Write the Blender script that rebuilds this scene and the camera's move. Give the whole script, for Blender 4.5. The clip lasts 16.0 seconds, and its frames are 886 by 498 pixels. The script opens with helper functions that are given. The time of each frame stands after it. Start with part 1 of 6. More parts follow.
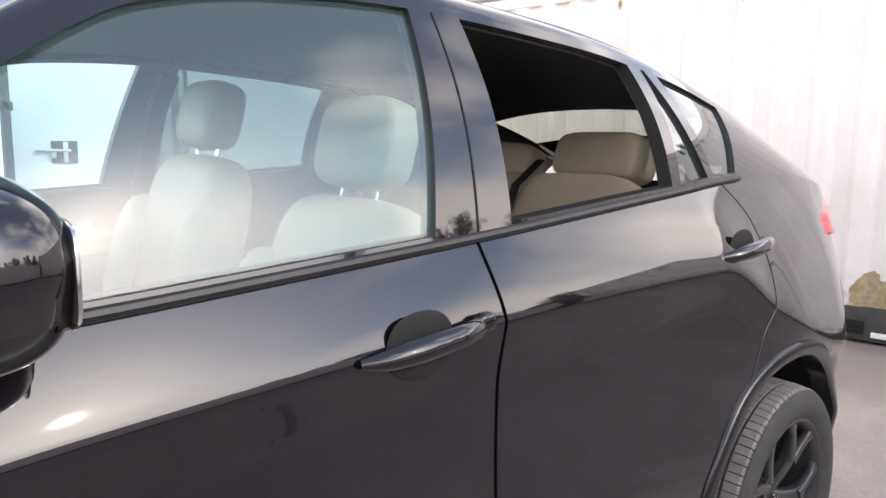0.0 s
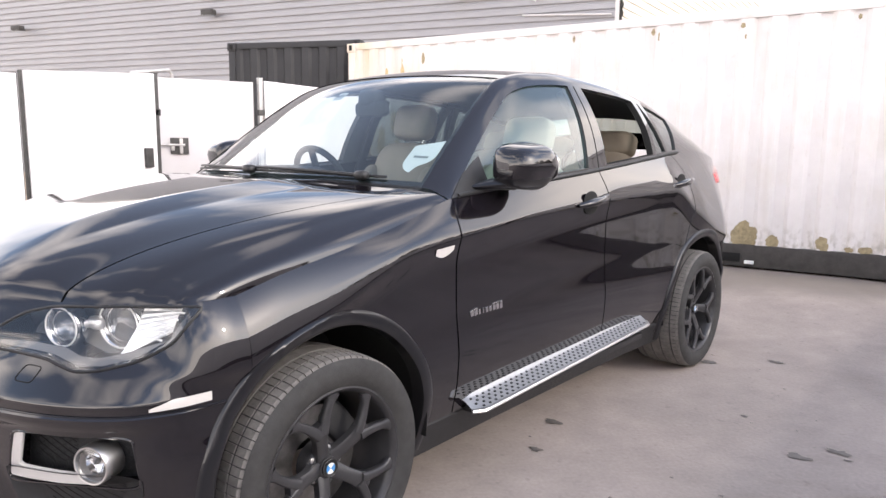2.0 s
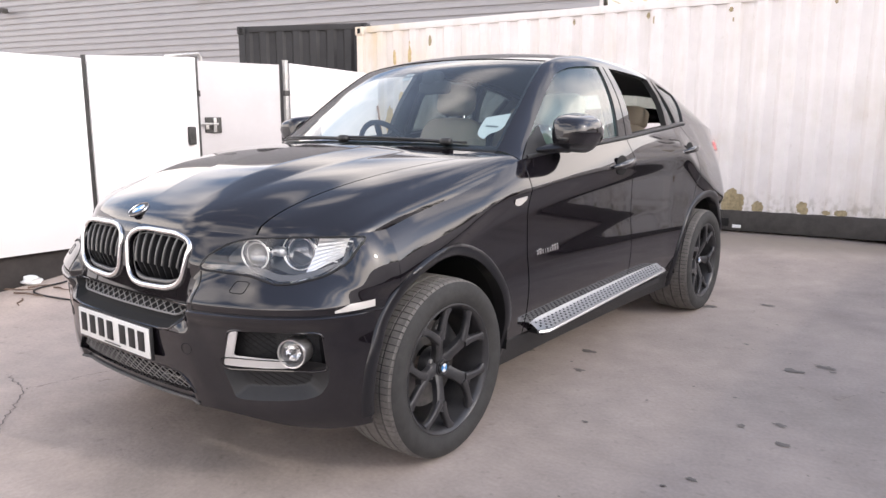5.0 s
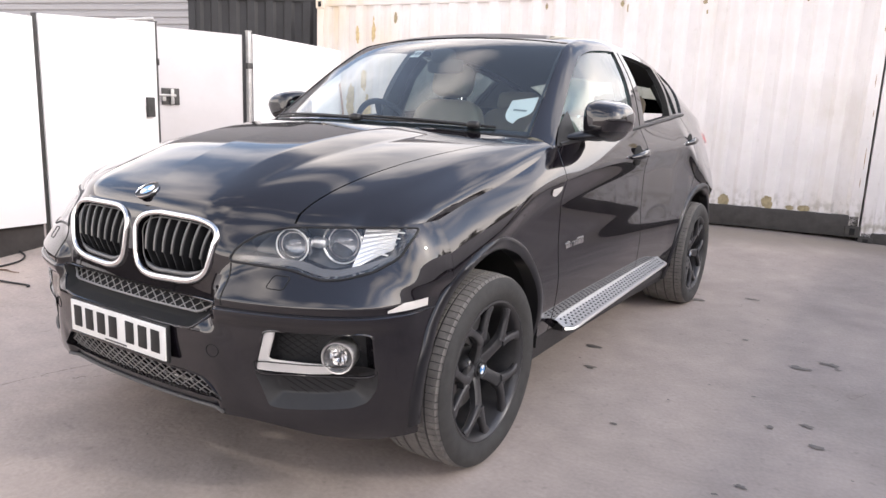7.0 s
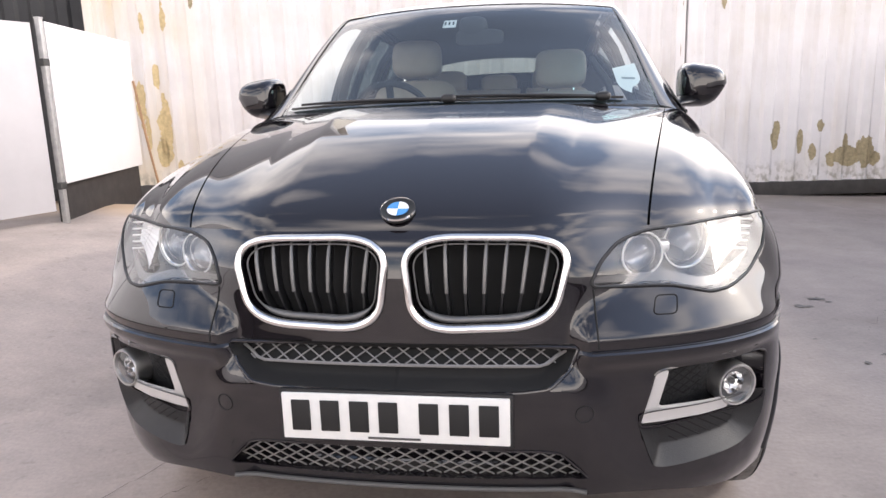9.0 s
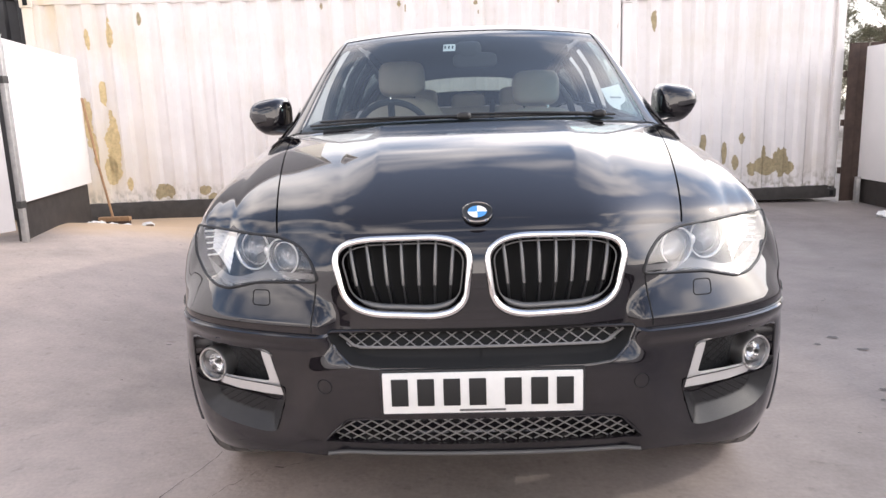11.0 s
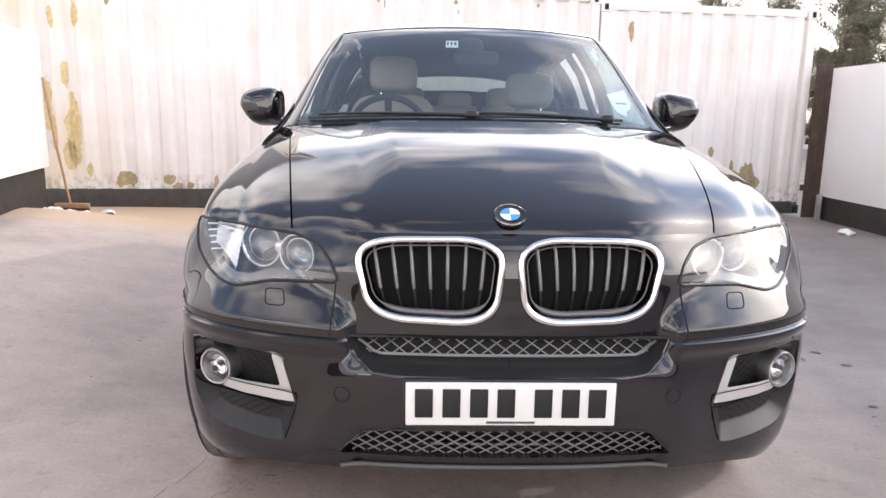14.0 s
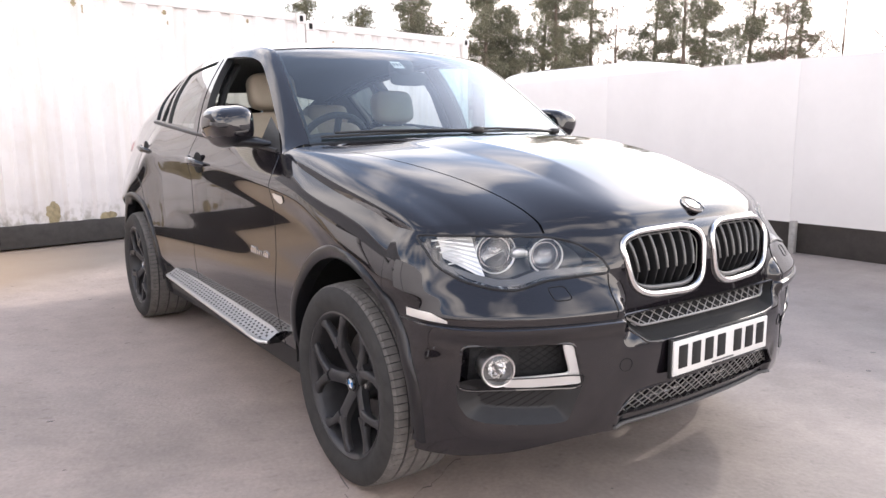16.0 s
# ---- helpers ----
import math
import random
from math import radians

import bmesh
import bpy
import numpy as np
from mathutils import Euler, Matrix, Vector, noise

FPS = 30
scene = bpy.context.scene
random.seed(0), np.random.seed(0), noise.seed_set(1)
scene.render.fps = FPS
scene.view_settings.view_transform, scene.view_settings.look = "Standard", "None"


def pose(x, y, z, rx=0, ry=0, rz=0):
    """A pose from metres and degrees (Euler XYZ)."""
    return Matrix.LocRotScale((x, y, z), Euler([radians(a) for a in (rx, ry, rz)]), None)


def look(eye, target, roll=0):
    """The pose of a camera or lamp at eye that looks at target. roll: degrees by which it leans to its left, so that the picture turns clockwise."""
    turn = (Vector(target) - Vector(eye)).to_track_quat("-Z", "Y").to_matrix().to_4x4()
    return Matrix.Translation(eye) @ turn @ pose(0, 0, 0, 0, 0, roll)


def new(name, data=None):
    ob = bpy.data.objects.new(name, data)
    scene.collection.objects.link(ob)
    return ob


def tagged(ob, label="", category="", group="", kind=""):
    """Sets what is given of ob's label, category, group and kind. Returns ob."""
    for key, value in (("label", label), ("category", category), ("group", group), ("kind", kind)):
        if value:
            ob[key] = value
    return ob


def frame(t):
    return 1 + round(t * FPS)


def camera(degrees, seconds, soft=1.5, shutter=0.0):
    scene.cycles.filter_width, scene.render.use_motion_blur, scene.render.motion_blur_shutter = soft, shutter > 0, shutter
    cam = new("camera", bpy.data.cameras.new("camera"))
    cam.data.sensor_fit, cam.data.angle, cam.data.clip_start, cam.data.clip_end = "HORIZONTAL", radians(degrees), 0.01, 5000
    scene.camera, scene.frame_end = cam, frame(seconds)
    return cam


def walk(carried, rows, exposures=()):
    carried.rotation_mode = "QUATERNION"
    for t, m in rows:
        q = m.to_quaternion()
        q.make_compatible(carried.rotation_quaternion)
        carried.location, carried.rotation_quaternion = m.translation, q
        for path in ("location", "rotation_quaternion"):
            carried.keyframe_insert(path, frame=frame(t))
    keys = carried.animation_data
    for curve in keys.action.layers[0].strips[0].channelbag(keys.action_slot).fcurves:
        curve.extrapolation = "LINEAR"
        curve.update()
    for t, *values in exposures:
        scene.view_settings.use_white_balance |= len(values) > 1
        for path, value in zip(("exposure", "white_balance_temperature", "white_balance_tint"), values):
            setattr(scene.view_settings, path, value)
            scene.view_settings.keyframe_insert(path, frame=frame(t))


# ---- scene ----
cam = camera(64.6, 16.0)
PATH = [
    (0, (1.731, 0.879, 1.403), (0.271, 2.214, 1.112), 0.9),
    (0.5, (2.016, 0.304, 1.389), (0.58, 1.679, 1.169), -0.1),
    (1, (2.205, -0.25, 1.367), (0.863, 1.204, 1.076), 0.5),
    (1.5, (2.383, -0.774, 1.355), (1.083, 0.717, 1.057), -0.2),
    (2, (2.5, -1.35, 1.364), (1.228, 0.164, 1.067), 0.6),
    (2.5, (2.592, -1.826, 1.358), (1.308, -0.315, 1.093), 0.8),
    (3, (2.575, -2.101, 1.352), (1.318, -0.573, 1.06), -1.0),
    (3.5, (2.582, -2.167, 1.341), (1.353, -0.621, 1.026), -0.6),
    (4, (2.586, -2.18, 1.335), (1.368, -0.629, 1.002), -0.4),
    (4.2, (2.582, -2.153, 1.33), (1.367, -0.601, 0.994), -0.3),
    (6.5, (2.417, -2.091, 1.314), (1.23, -0.531, 0.917), 1.3),
    (7, (2.1, -2.169, 1.309), (1.051, -0.513, 0.915), 2.3),
    (7.5, (1.639, -2.174, 1.301), (0.682, -0.459, 0.922), 2.0),
    (8, (1.135, -2.236, 1.26), (0.37, -0.426, 0.888), 0.7),
    (8.5, (0.668, -2.212, 1.218), (0.142, -0.321, 0.836), -1.4),
    (9, (0.343, -2.29, 1.237), (0.045, -0.355, 0.829), -1.8),
    (11.3, (-0.028, -2.605, 1.265), (-0.081, -0.641, 0.893), -1.6),
    (11.5, (-0.031, -2.611, 1.277), (-0.065, -0.65, 0.888), -1.2),
    (12, (-0.038, -2.606, 1.261), (-0.045, -0.647, 0.859), -0.3),
    (12.5, (-0.02, -2.601, 1.26), (-0.035, -0.64, 0.868), -0.2),
    (13, (-0.025, -2.599, 1.272), (-0.019, -0.637, 0.887), 0.3),
    (13.5, (-0.007, -2.554, 1.272), (-0.007, -0.593, 0.877), 0.5),
    (14, (-0.22, -2.49, 1.244), (-0.164, -0.525, 0.872), 0.9),
    (14.5, (-0.716, -2.368, 1.229), (-0.319, -0.442, 0.863), 0.1),
    (15, (-1.291, -2.186, 1.285), (-0.651, -0.331, 0.901), -1.1),
    (15.5, (-1.78, -2.097, 1.272), (-0.807, -0.397, 0.868), -0.4),
    (16, (-2.035, -2.14, 1.248), (-0.889, -0.534, 0.917), -0.6),
]
walk(cam, [(t, look(eye, target, roll)) for t, eye, target, roll in PATH], exposures=[(0, 0.94), (1.0, 1.11), (2.5, 0.82), (3.5, 0.71), (6.5, 0.80), (8, 0.76), (9, 0.79), (12.5, 0.81), (14, 0.88), (16, 0.99)])

# ---- world, sun, light ----
SUN_DIR = Vector((0.80, 0.15, 0.47)).normalized()
sky = bpy.data.worlds.new("sky")
scene.world = sky
sky.use_nodes = True
wt = sky.node_tree
wt.nodes.clear()
w_out = wt.nodes.new("ShaderNodeOutputWorld")
w_bg = wt.nodes.new("ShaderNodeBackground")
w_sky = wt.nodes.new("ShaderNodeTexSky")
w_sky.sky_type = "NISHITA"
w_sky.sun_disc = False
w_sky.sun_elevation = math.asin(SUN_DIR.z)
w_sky.sun_rotation = math.atan2(SUN_DIR.x, SUN_DIR.y)
w_sky.air_density, w_sky.dust_density = 1.0, 0.9
w_sky.ozone_density = 1.4
w_co = wt.nodes.new("ShaderNodeTexCoord")
w_map = wt.nodes.new("ShaderNodeMapping")
w_map.inputs["Scale"].default_value = (1.0, 1.0, 1.7)
w_map.inputs["Location"].default_value = (6.2, -6.7, 4.9)
w_noise = wt.nodes.new("ShaderNodeTexNoise")
w_noise.inputs["Scale"].default_value = 2.7
w_noise.inputs["Detail"].default_value = 4
w_noise.inputs["Roughness"].default_value = 0.42
w_noise.inputs["Distortion"].default_value = 0.15
w_ramp = wt.nodes.new("ShaderNodeValToRGB")
w_ramp.color_ramp.elements[0].position, w_ramp.color_ramp.elements[1].position = 0.37, 0.68
w_ramp.color_ramp.elements[0].color = (0.07, 0.07, 0.07, 1)
w_mix = wt.nodes.new("ShaderNodeMixRGB")
w_mix.inputs[2].default_value = (13.45, 12.2, 11.6, 1)
wt.links.new(w_co.outputs["Generated"], w_map.inputs["Vector"])
wt.links.new(w_map.outputs[0], w_noise.inputs["Vector"])
w_sep = wt.nodes.new("ShaderNodeSeparateXYZ")
w_lift = wt.nodes.new("ShaderNodeMath")
w_lift.operation = "MULTIPLY_ADD"
w_lift.inputs[1].default_value = -0.52
w_add = wt.nodes.new("ShaderNodeMath")
w_add.operation = "ADD"
wt.links.new(w_co.outputs["Generated"], w_sep.inputs[0])
wt.links.new(w_sep.outputs["Z"], w_lift.inputs[0])
w_lift.inputs[2].default_value = 0.24
wt.links.new(w_noise.outputs["Fac"], w_add.inputs[0])
wt.links.new(w_lift.outputs[0], w_add.inputs[1])
wt.links.new(w_add.outputs[0], w_ramp.inputs[0])
wt.links.new(w_ramp.outputs[0], w_mix.inputs[0])
wt.links.new(w_sky.outputs[0], w_mix.inputs[1])
# thin cloud glows wider and brighter towards the veiled sun
w_dot = wt.nodes.new("ShaderNodeVectorMath")
w_dot.operation = "DOT_PRODUCT"
w_dot.inputs[1].default_value = SUN_DIR
w_pos = wt.nodes.new("ShaderNodeMath")
w_pos.operation = "MAXIMUM"
w_pos.inputs[1].default_value = 0.0
w_pow = wt.nodes.new("ShaderNodeMath")
w_pow.operation = "POWER"
w_pow.inputs[1].default_value = 8.0
w_gain = wt.nodes.new("ShaderNodeMath")
w_gain.operation = "MULTIPLY_ADD"
w_gain.inputs[1].default_value, w_gain.inputs[2].default_value = 0.75, 1.0
w_glow = wt.nodes.new("ShaderNodeVectorMath")
w_glow.operation = "SCALE"
wt.links.new(w_co.outputs["Generated"], w_dot.inputs[0])
wt.links.new(w_dot.outputs["Value"], w_pos.inputs[0])
wt.links.new(w_pos.outputs[0], w_pow.inputs[0])
wt.links.new(w_pow.outputs[0], w_gain.inputs[0])
wt.links.new(w_mix.outputs[0], w_glow.inputs[0])
wt.links.new(w_gain.outputs[0], w_glow.inputs["Scale"])
wt.links.new(w_glow.outputs[0], w_bg.inputs[0])
w_bg.inputs[1].default_value = 0.175
wt.links.new(w_bg.outputs[0], w_out.inputs[0])

sun = new("sun", bpy.data.lights.new("sun", "SUN"))
sun.data.energy, sun.data.angle, sun.data.color = 0.62, radians(1.2), (1.0, 0.93, 0.86)
sun.matrix_world = look(SUN_DIR * 30, (0, 0, 0))


# ---- materials ----
def mat(name, color, rough=0.5, metal=0.0, coat=0.0, spec=0.5, vary=0.0, scale=6.0, bump=0.0, bscale=80.0, stain=None, trans=0.0, ior=1.45, rand=0.0, alpha=1.0):
    m = bpy.data.materials.new(name)
    m.use_nodes = True
    nt = m.node_tree
    b = nt.nodes["Principled BSDF"]
    b.inputs["Base Color"].default_value = (*color, 1)
    b.inputs["Roughness"].default_value = rough
    b.inputs["Metallic"].default_value = metal
    b.inputs["Coat Weight"].default_value = coat
    b.inputs["Coat Roughness"].default_value = 0.022
    b.inputs["Coat IOR"].default_value = 1.66
    b.inputs["Specular IOR Level"].default_value = spec
    b.inputs["Transmission Weight"].default_value = trans
    b.inputs["IOR"].default_value = ior
    b.inputs["Alpha"].default_value = alpha
    co = nt.nodes.new("ShaderNodeTexCoord")
    last = None
    if vary or stain or rand:
        mix = nt.nodes.new("ShaderNodeMixRGB")
        n1 = nt.nodes.new("ShaderNodeTexNoise")
        n1.inputs["Scale"].default_value, n1.inputs["Detail"].default_value = scale, 9
        n1.inputs["Roughness"].default_value = 0.65
        nt.links.new(co.outputs["Object"], n1.inputs["Vector"])
        lo = tuple(max(c * (1 - vary), 0) for c in color)
        hi = tuple(min(c * (1 + vary), 1) for c in color)
        mix.inputs[1].default_value, mix.inputs[2].default_value = (*lo, 1), (*hi, 1)
        r1 = nt.nodes.new("ShaderNodeMapRange")
        r1.inputs["From Min"].default_value, r1.inputs["From Max"].default_value = 0.3, 0.7
        nt.links.new(n1.outputs["Fac"], r1.inputs["Value"])
        nt.links.new(r1.outputs[0], mix.inputs[0])
        last = mix.outputs[0]
        if stain:
            col, amount, sc = stain
            n2 = nt.nodes.new("ShaderNodeTexNoise")
            n2.inputs["Scale"].default_value, n2.inputs["Detail"].default_value = sc, 6
            n2.inputs["Roughness"].default_value = 0.6
            nt.links.new(co.outputs["Object"], n2.inputs["Vector"])
            r2 = nt.nodes.new("ShaderNodeMapRange")
            r2.inputs["From Min"].default_value, r2.inputs["From Max"].default_value = 0.52, 0.72
            r2.inputs["To Max"].default_value = amount
            nt.links.new(n2.outputs["Fac"], r2.inputs["Value"])
            mix2 = nt.nodes.new("ShaderNodeMixRGB")
            mix2.inputs[2].default_value = (*col, 1)
            nt.links.new(r2.outputs[0], mix2.inputs[0])
            nt.links.new(last, mix2.inputs[1])
            last = mix2.outputs[0]
        if rand:
            info = nt.nodes.new("ShaderNodeObjectInfo")
            hsv = nt.nodes.new("ShaderNodeHueSaturation")
            r3 = nt.nodes.new("ShaderNodeMapRange")
            r3.inputs["To Min"].default_value, r3.inputs["To Max"].default_value = 1 - rand, 1 + rand
            nt.links.new(info.outputs["Random"], r3.inputs["Value"])
            nt.links.new(r3.outputs[0], hsv.inputs["Value"])
            nt.links.new(last, hsv.inputs["Color"])
            last = hsv.outputs[0]
        nt.links.new(last, b.inputs["Base Color"])
    if bump:
        nb = nt.nodes.new("ShaderNodeTexNoise")
        nb.inputs["Scale"].default_value, nb.inputs["Detail"].default_value = bscale, 5
        nt.links.new(co.outputs["Object"], nb.inputs["Vector"])
        bp = nt.nodes.new("ShaderNodeBump")
        bp.inputs["Strength"].default_value, bp.inputs["Distance"].default_value = bump, 0.01
        nt.links.new(nb.outputs["Fac"], bp.inputs["Height"])
        nt.links.new(bp.outputs[0], b.inputs["Normal"])
    return m


def rough_noise(m, lo, hi, scale):
    nt = m.node_tree
    co = nt.nodes.new("ShaderNodeTexCoord")
    n = nt.nodes.new("ShaderNodeTexNoise")
    n.inputs["Scale"].default_value, n.inputs["Detail"].default_value = scale, 6
    r = nt.nodes.new("ShaderNodeMapRange")
    r.inputs["From Min"].default_value, r.inputs["From Max"].default_value = 0.35, 0.65
    r.inputs["To Min"].default_value, r.inputs["To Max"].default_value = lo, hi
    nt.links.new(co.outputs["Object"], n.inputs["Vector"])
    nt.links.new(n.outputs["Fac"], r.inputs["Value"])
    nt.links.new(r.outputs[0], nt.nodes["Principled BSDF"].inputs["Roughness"])
    return m


M_PAINT = rough_noise(mat("black_paint", (0.0068, 0.0056, 0.0075), 0.12, 0.0, 1.0, 0.05), 0.05, 0.14, 3.0)
M_TRIM = mat("black_plastic", (0.016, 0.016, 0.017), 0.45, vary=0.2, scale=30, bump=0.1, bscale=300)
M_ARCH = mat("arch_lip_paint", (0.008, 0.008, 0.01), 0.28, 0, 0.4, 0.3)
M_DARK = mat("dark_void", (0.006, 0.006, 0.006), 0.8)
M_CHROME = mat("chrome", (0.78, 0.77, 0.76), 0.13, 1.0)
M_SATIN = mat("satin_silver", (0.66, 0.65, 0.64), 0.36, 1.0)
M_SILVER = mat("silver_painted_trim", (0.60, 0.585, 0.57), 0.42, 0.45)
M_RUBBER = mat("tyre_rubber", (0.033, 0.032, 0.031), 0.78, vary=0.3, scale=20, bump=0.12, bscale=200)
M_TREAD = mat("dusty_tread_rubber", (0.15, 0.14, 0.13), 0.9, vary=0.25, scale=25, bump=0.2, bscale=120)
M_RIM = mat("matt_black_alloy", (0.045, 0.044, 0.046), 0.34, 0.25, vary=0.2, scale=15)
M_DISC = mat("brake_disc_steel", (0.25, 0.24, 0.23), 0.4, 1.0, vary=0.2, scale=40)
M_LEATHER = mat("beige_leather", (0.38, 0.315, 0.25), 0.5, vary=0.08, scale=8, bump=0.15, bscale=250)
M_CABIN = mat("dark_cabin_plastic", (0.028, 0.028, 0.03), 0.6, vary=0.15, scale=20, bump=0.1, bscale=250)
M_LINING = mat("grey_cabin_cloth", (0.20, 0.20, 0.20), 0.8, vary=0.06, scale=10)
M_BEIGE = mat("light_cabin_trim", (0.40, 0.36, 0.31), 0.7, vary=0.06, scale=10)
M_LAMPBACK = mat("lamp_reflector", (0.84, 0.83, 0.81), 0.36, 0.75)
M_BEZEL = mat("lamp_bezel_satin", (0.13, 0.125, 0.12), 0.3, 0.3)
M_LAMPDARK = mat("lamp_bezel_grey", (0.11, 0.108, 0.106), 0.34, 0.35)
M_BOWL = mat("lamp_bowl_grey", (0.30, 0.30, 0.305), 0.18, 0.85)
M_PLATE = mat("white_reflective_plate", (0.74, 0.73, 0.70), 0.4, vary=0.04, scale=40)
M_INK = mat("black_ink", (0.012, 0.012, 0.012), 0.5)
M_BLUE = mat("enamel_blue", (0.06, 0.25, 0.55), 0.2, 0, 0.8)
M_WHITE = mat("enamel_white", (0.8, 0.8, 0.8), 0.25, 0, 0.5)
M_PAPER = mat("paper_white", (0.78, 0.79, 0.78), 0.6)
M_RED = mat("red_lens", (0.45, 0.012, 0.02), 0.12, 0, 0.8)
M_AMBER = mat("marker_lens", (0.75, 0.72, 0.68), 0.15, 0.3, 0.8)
M_STEPMETAL = mat("brushed_step_aluminium", (0.45, 0.445, 0.44), 0.48, 1.0, vary=0.08, scale=40)


def glass(name, tint, rough=0.0, dust=0.0, ior=1.75):
    m = bpy.data.materials.new(name)
    m.use_nodes = True
    nt = m.node_tree
    nt.nodes.clear()
    o = nt.nodes.new("ShaderNodeOutputMaterial")
    tr = nt.nodes.new("ShaderNodeBsdfTransparent")
    tr.inputs[0].default_value = (*tint, 1)
    gl = nt.nodes.new("ShaderNodeBsdfGlossy")
    gl.inputs["Roughness"].default_value = rough
    gl.inputs[0].default_value = (1, 1, 1, 1)
    face = nt.nodes.new("ShaderNodeLayerWeight")
    face.inputs["Blend"].default_value = 0.5
    power = nt.nodes.new("ShaderNodeMath")
    power.operation = "POWER"
    power.inputs[1].default_value = 4.0
    nt.links.new(face.outputs["Facing"], power.inputs[0])
    fr = nt.nodes.new("ShaderNodeMath")
    fr.operation = "MULTIPLY_ADD"
    f0 = ((ior - 1) / (ior + 1)) ** 2 * 2
    fr.inputs[1].default_value, fr.inputs[2].default_value = 1 - f0, f0
    nt.links.new(power.outputs[0], fr.inputs[0])
    mx = nt.nodes.new("ShaderNodeMixShader")
    nt.links.new(fr.outputs[0], mx.inputs[0])
    nt.links.new(tr.outputs[0], mx.inputs[1])
    nt.links.new(gl.outputs[0], mx.inputs[2])
    last = mx
    if dust:
        df = nt.nodes.new("ShaderNodeBsdfDiffuse")
        df.inputs[0].default_value = (0.55, 0.80, 0.81, 1)
        last = nt.nodes.new("ShaderNodeMixShader")
        last.inputs[0].default_value = dust
        nt.links.new(mx.outputs[0], last.inputs[1])
        nt.links.new(df.outputs[0], last.inputs[2])
    nt.links.new(last.outputs[0], o.inputs[0])
    return m


M_GLASS = glass("tinted_window_glass", (0.62, 0.92, 0.94), 0.0, 0.038, 1.55)
M_REARGLASS = glass("olive_tinted_glass", (0.60, 0.64, 0.58), 0.0, 0.02, 1.5)
M_SCREEN = glass("windscreen_glass", (0.61, 0.70, 0.71), 0.0, 0.004, 1.52)
M_GLASSDARK = glass("privacy_glass", (0.20, 0.235, 0.23), 0.0, 0.02)
M_LENS = glass("clear_lamp_lens", (0.93, 0.94, 0.95), 0.02, 0.0, 1.5)


# ---- helpers for shapes ----
def pchip(xs, ys, x):
    """Smooth interpolation through xs, ys that never overshoots."""
    xs, ys = np.asarray(xs, float), np.asarray(ys, float)
    hh = np.diff(xs)
    dd = np.diff(ys) / hh
    m = np.zeros(len(xs))
    for i in range(1, len(xs) - 1):
        if dd[i - 1] * dd[i] > 0:
            w1, w2 = 2 * hh[i] + hh[i - 1], hh[i] + 2 * hh[i - 1]
            m[i] = (w1 + w2) / (w1 / dd[i - 1] + w2 / dd[i])
    m[0], m[-1] = dd[0], dd[-1]
    x = min(max(x, xs[0]), xs[-1])
    i = min(max(int(np.searchsorted(xs, x)) - 1, 0), len(hh) - 1)
    t = (x - xs[i]) / hh[i]
    return float((2 * t**3 - 3 * t**2 + 1) * ys[i] + (t**3 - 2 * t**2 + t) * hh[i] * m[i] + (-2 * t**3 + 3 * t**2) * ys[i + 1] + (t**3 - t**2) * hh[i] * m[i + 1])


def curve_fn(xs, ys):
    """The same as a quick function: tabulated finely once."""
    gx = np.linspace(xs[0], xs[-1], 600)
    gy = np.array([pchip(xs, ys, v) for v in gx])
    return lambda v: float(np.interp(v, gx, gy))


def smooth(a, b, v):
    t = min(max((v - a) / (b - a), 0.0), 1.0)
    return t * t * (3 - 2 * t)


def lerp(a, b, t):
    return a + (b - a) * t


def mesh_of(name, verts, faces, material, sharp=40):
    me = bpy.data.meshes.new(name)
    me.from_pydata([tuple(map(float, v)) for v in verts], [], faces)
    me.update()
    if sharp:
        me.shade_smooth()
        me.set_sharp_from_angle(angle=radians(sharp))
    me.materials.append(material)
    return me


def part(name, geo, material, parent, label="", sharp=40):
    """One mesh object under a thing or a part; geo is (verts, faces) or a bmesh."""
    if isinstance(geo, tuple):
        me = mesh_of(name, geo[0], geo[1], material, sharp)
    else:
        me = bpy.data.meshes.new(name)
        geo.to_mesh(me)
        geo.free()
        if sharp:
            me.shade_smooth()
            me.set_sharp_from_angle(angle=radians(sharp))
        me.materials.append(material)
    ob = new(name, me)
    ob.parent = parent
    if label:
        ob["label"] = label
    return ob


def join(*geos):
    vs, fs = [], []
    for v, f in geos:
        n = len(vs)
        vs += [tuple(p) for p in v]
        fs += [[i + n for i in q] for q in f]
    return vs, fs


def grid(fn, nu, nv, flip=False, closed=False):
    """A sheet of quads from fn(a, b), both from 0 to 1."""
    vs = [fn(i / nu, j / nv) for i in range(nu + 1) for j in range(nv + 1)]
    fs = []
    for i in range(nu):
        for j in range(nv):
            q = [i * (nv + 1) + j, (i + 1) * (nv + 1) + j, (i + 1) * (nv + 1) + j + 1, i * (nv + 1) + j + 1]
            fs.append(q[::-1] if flip else q)
    return vs, fs


def flipx(geo):
    return [(-v[0], v[1], v[2]) for v in geo[0]], [list(q)[::-1] for q in geo[1]]


def both(geo):
    return join(geo, flipx(geo))


def moved(geo, m):
    return [tuple(m @ Vector(v)) for v in geo[0]], geo[1]


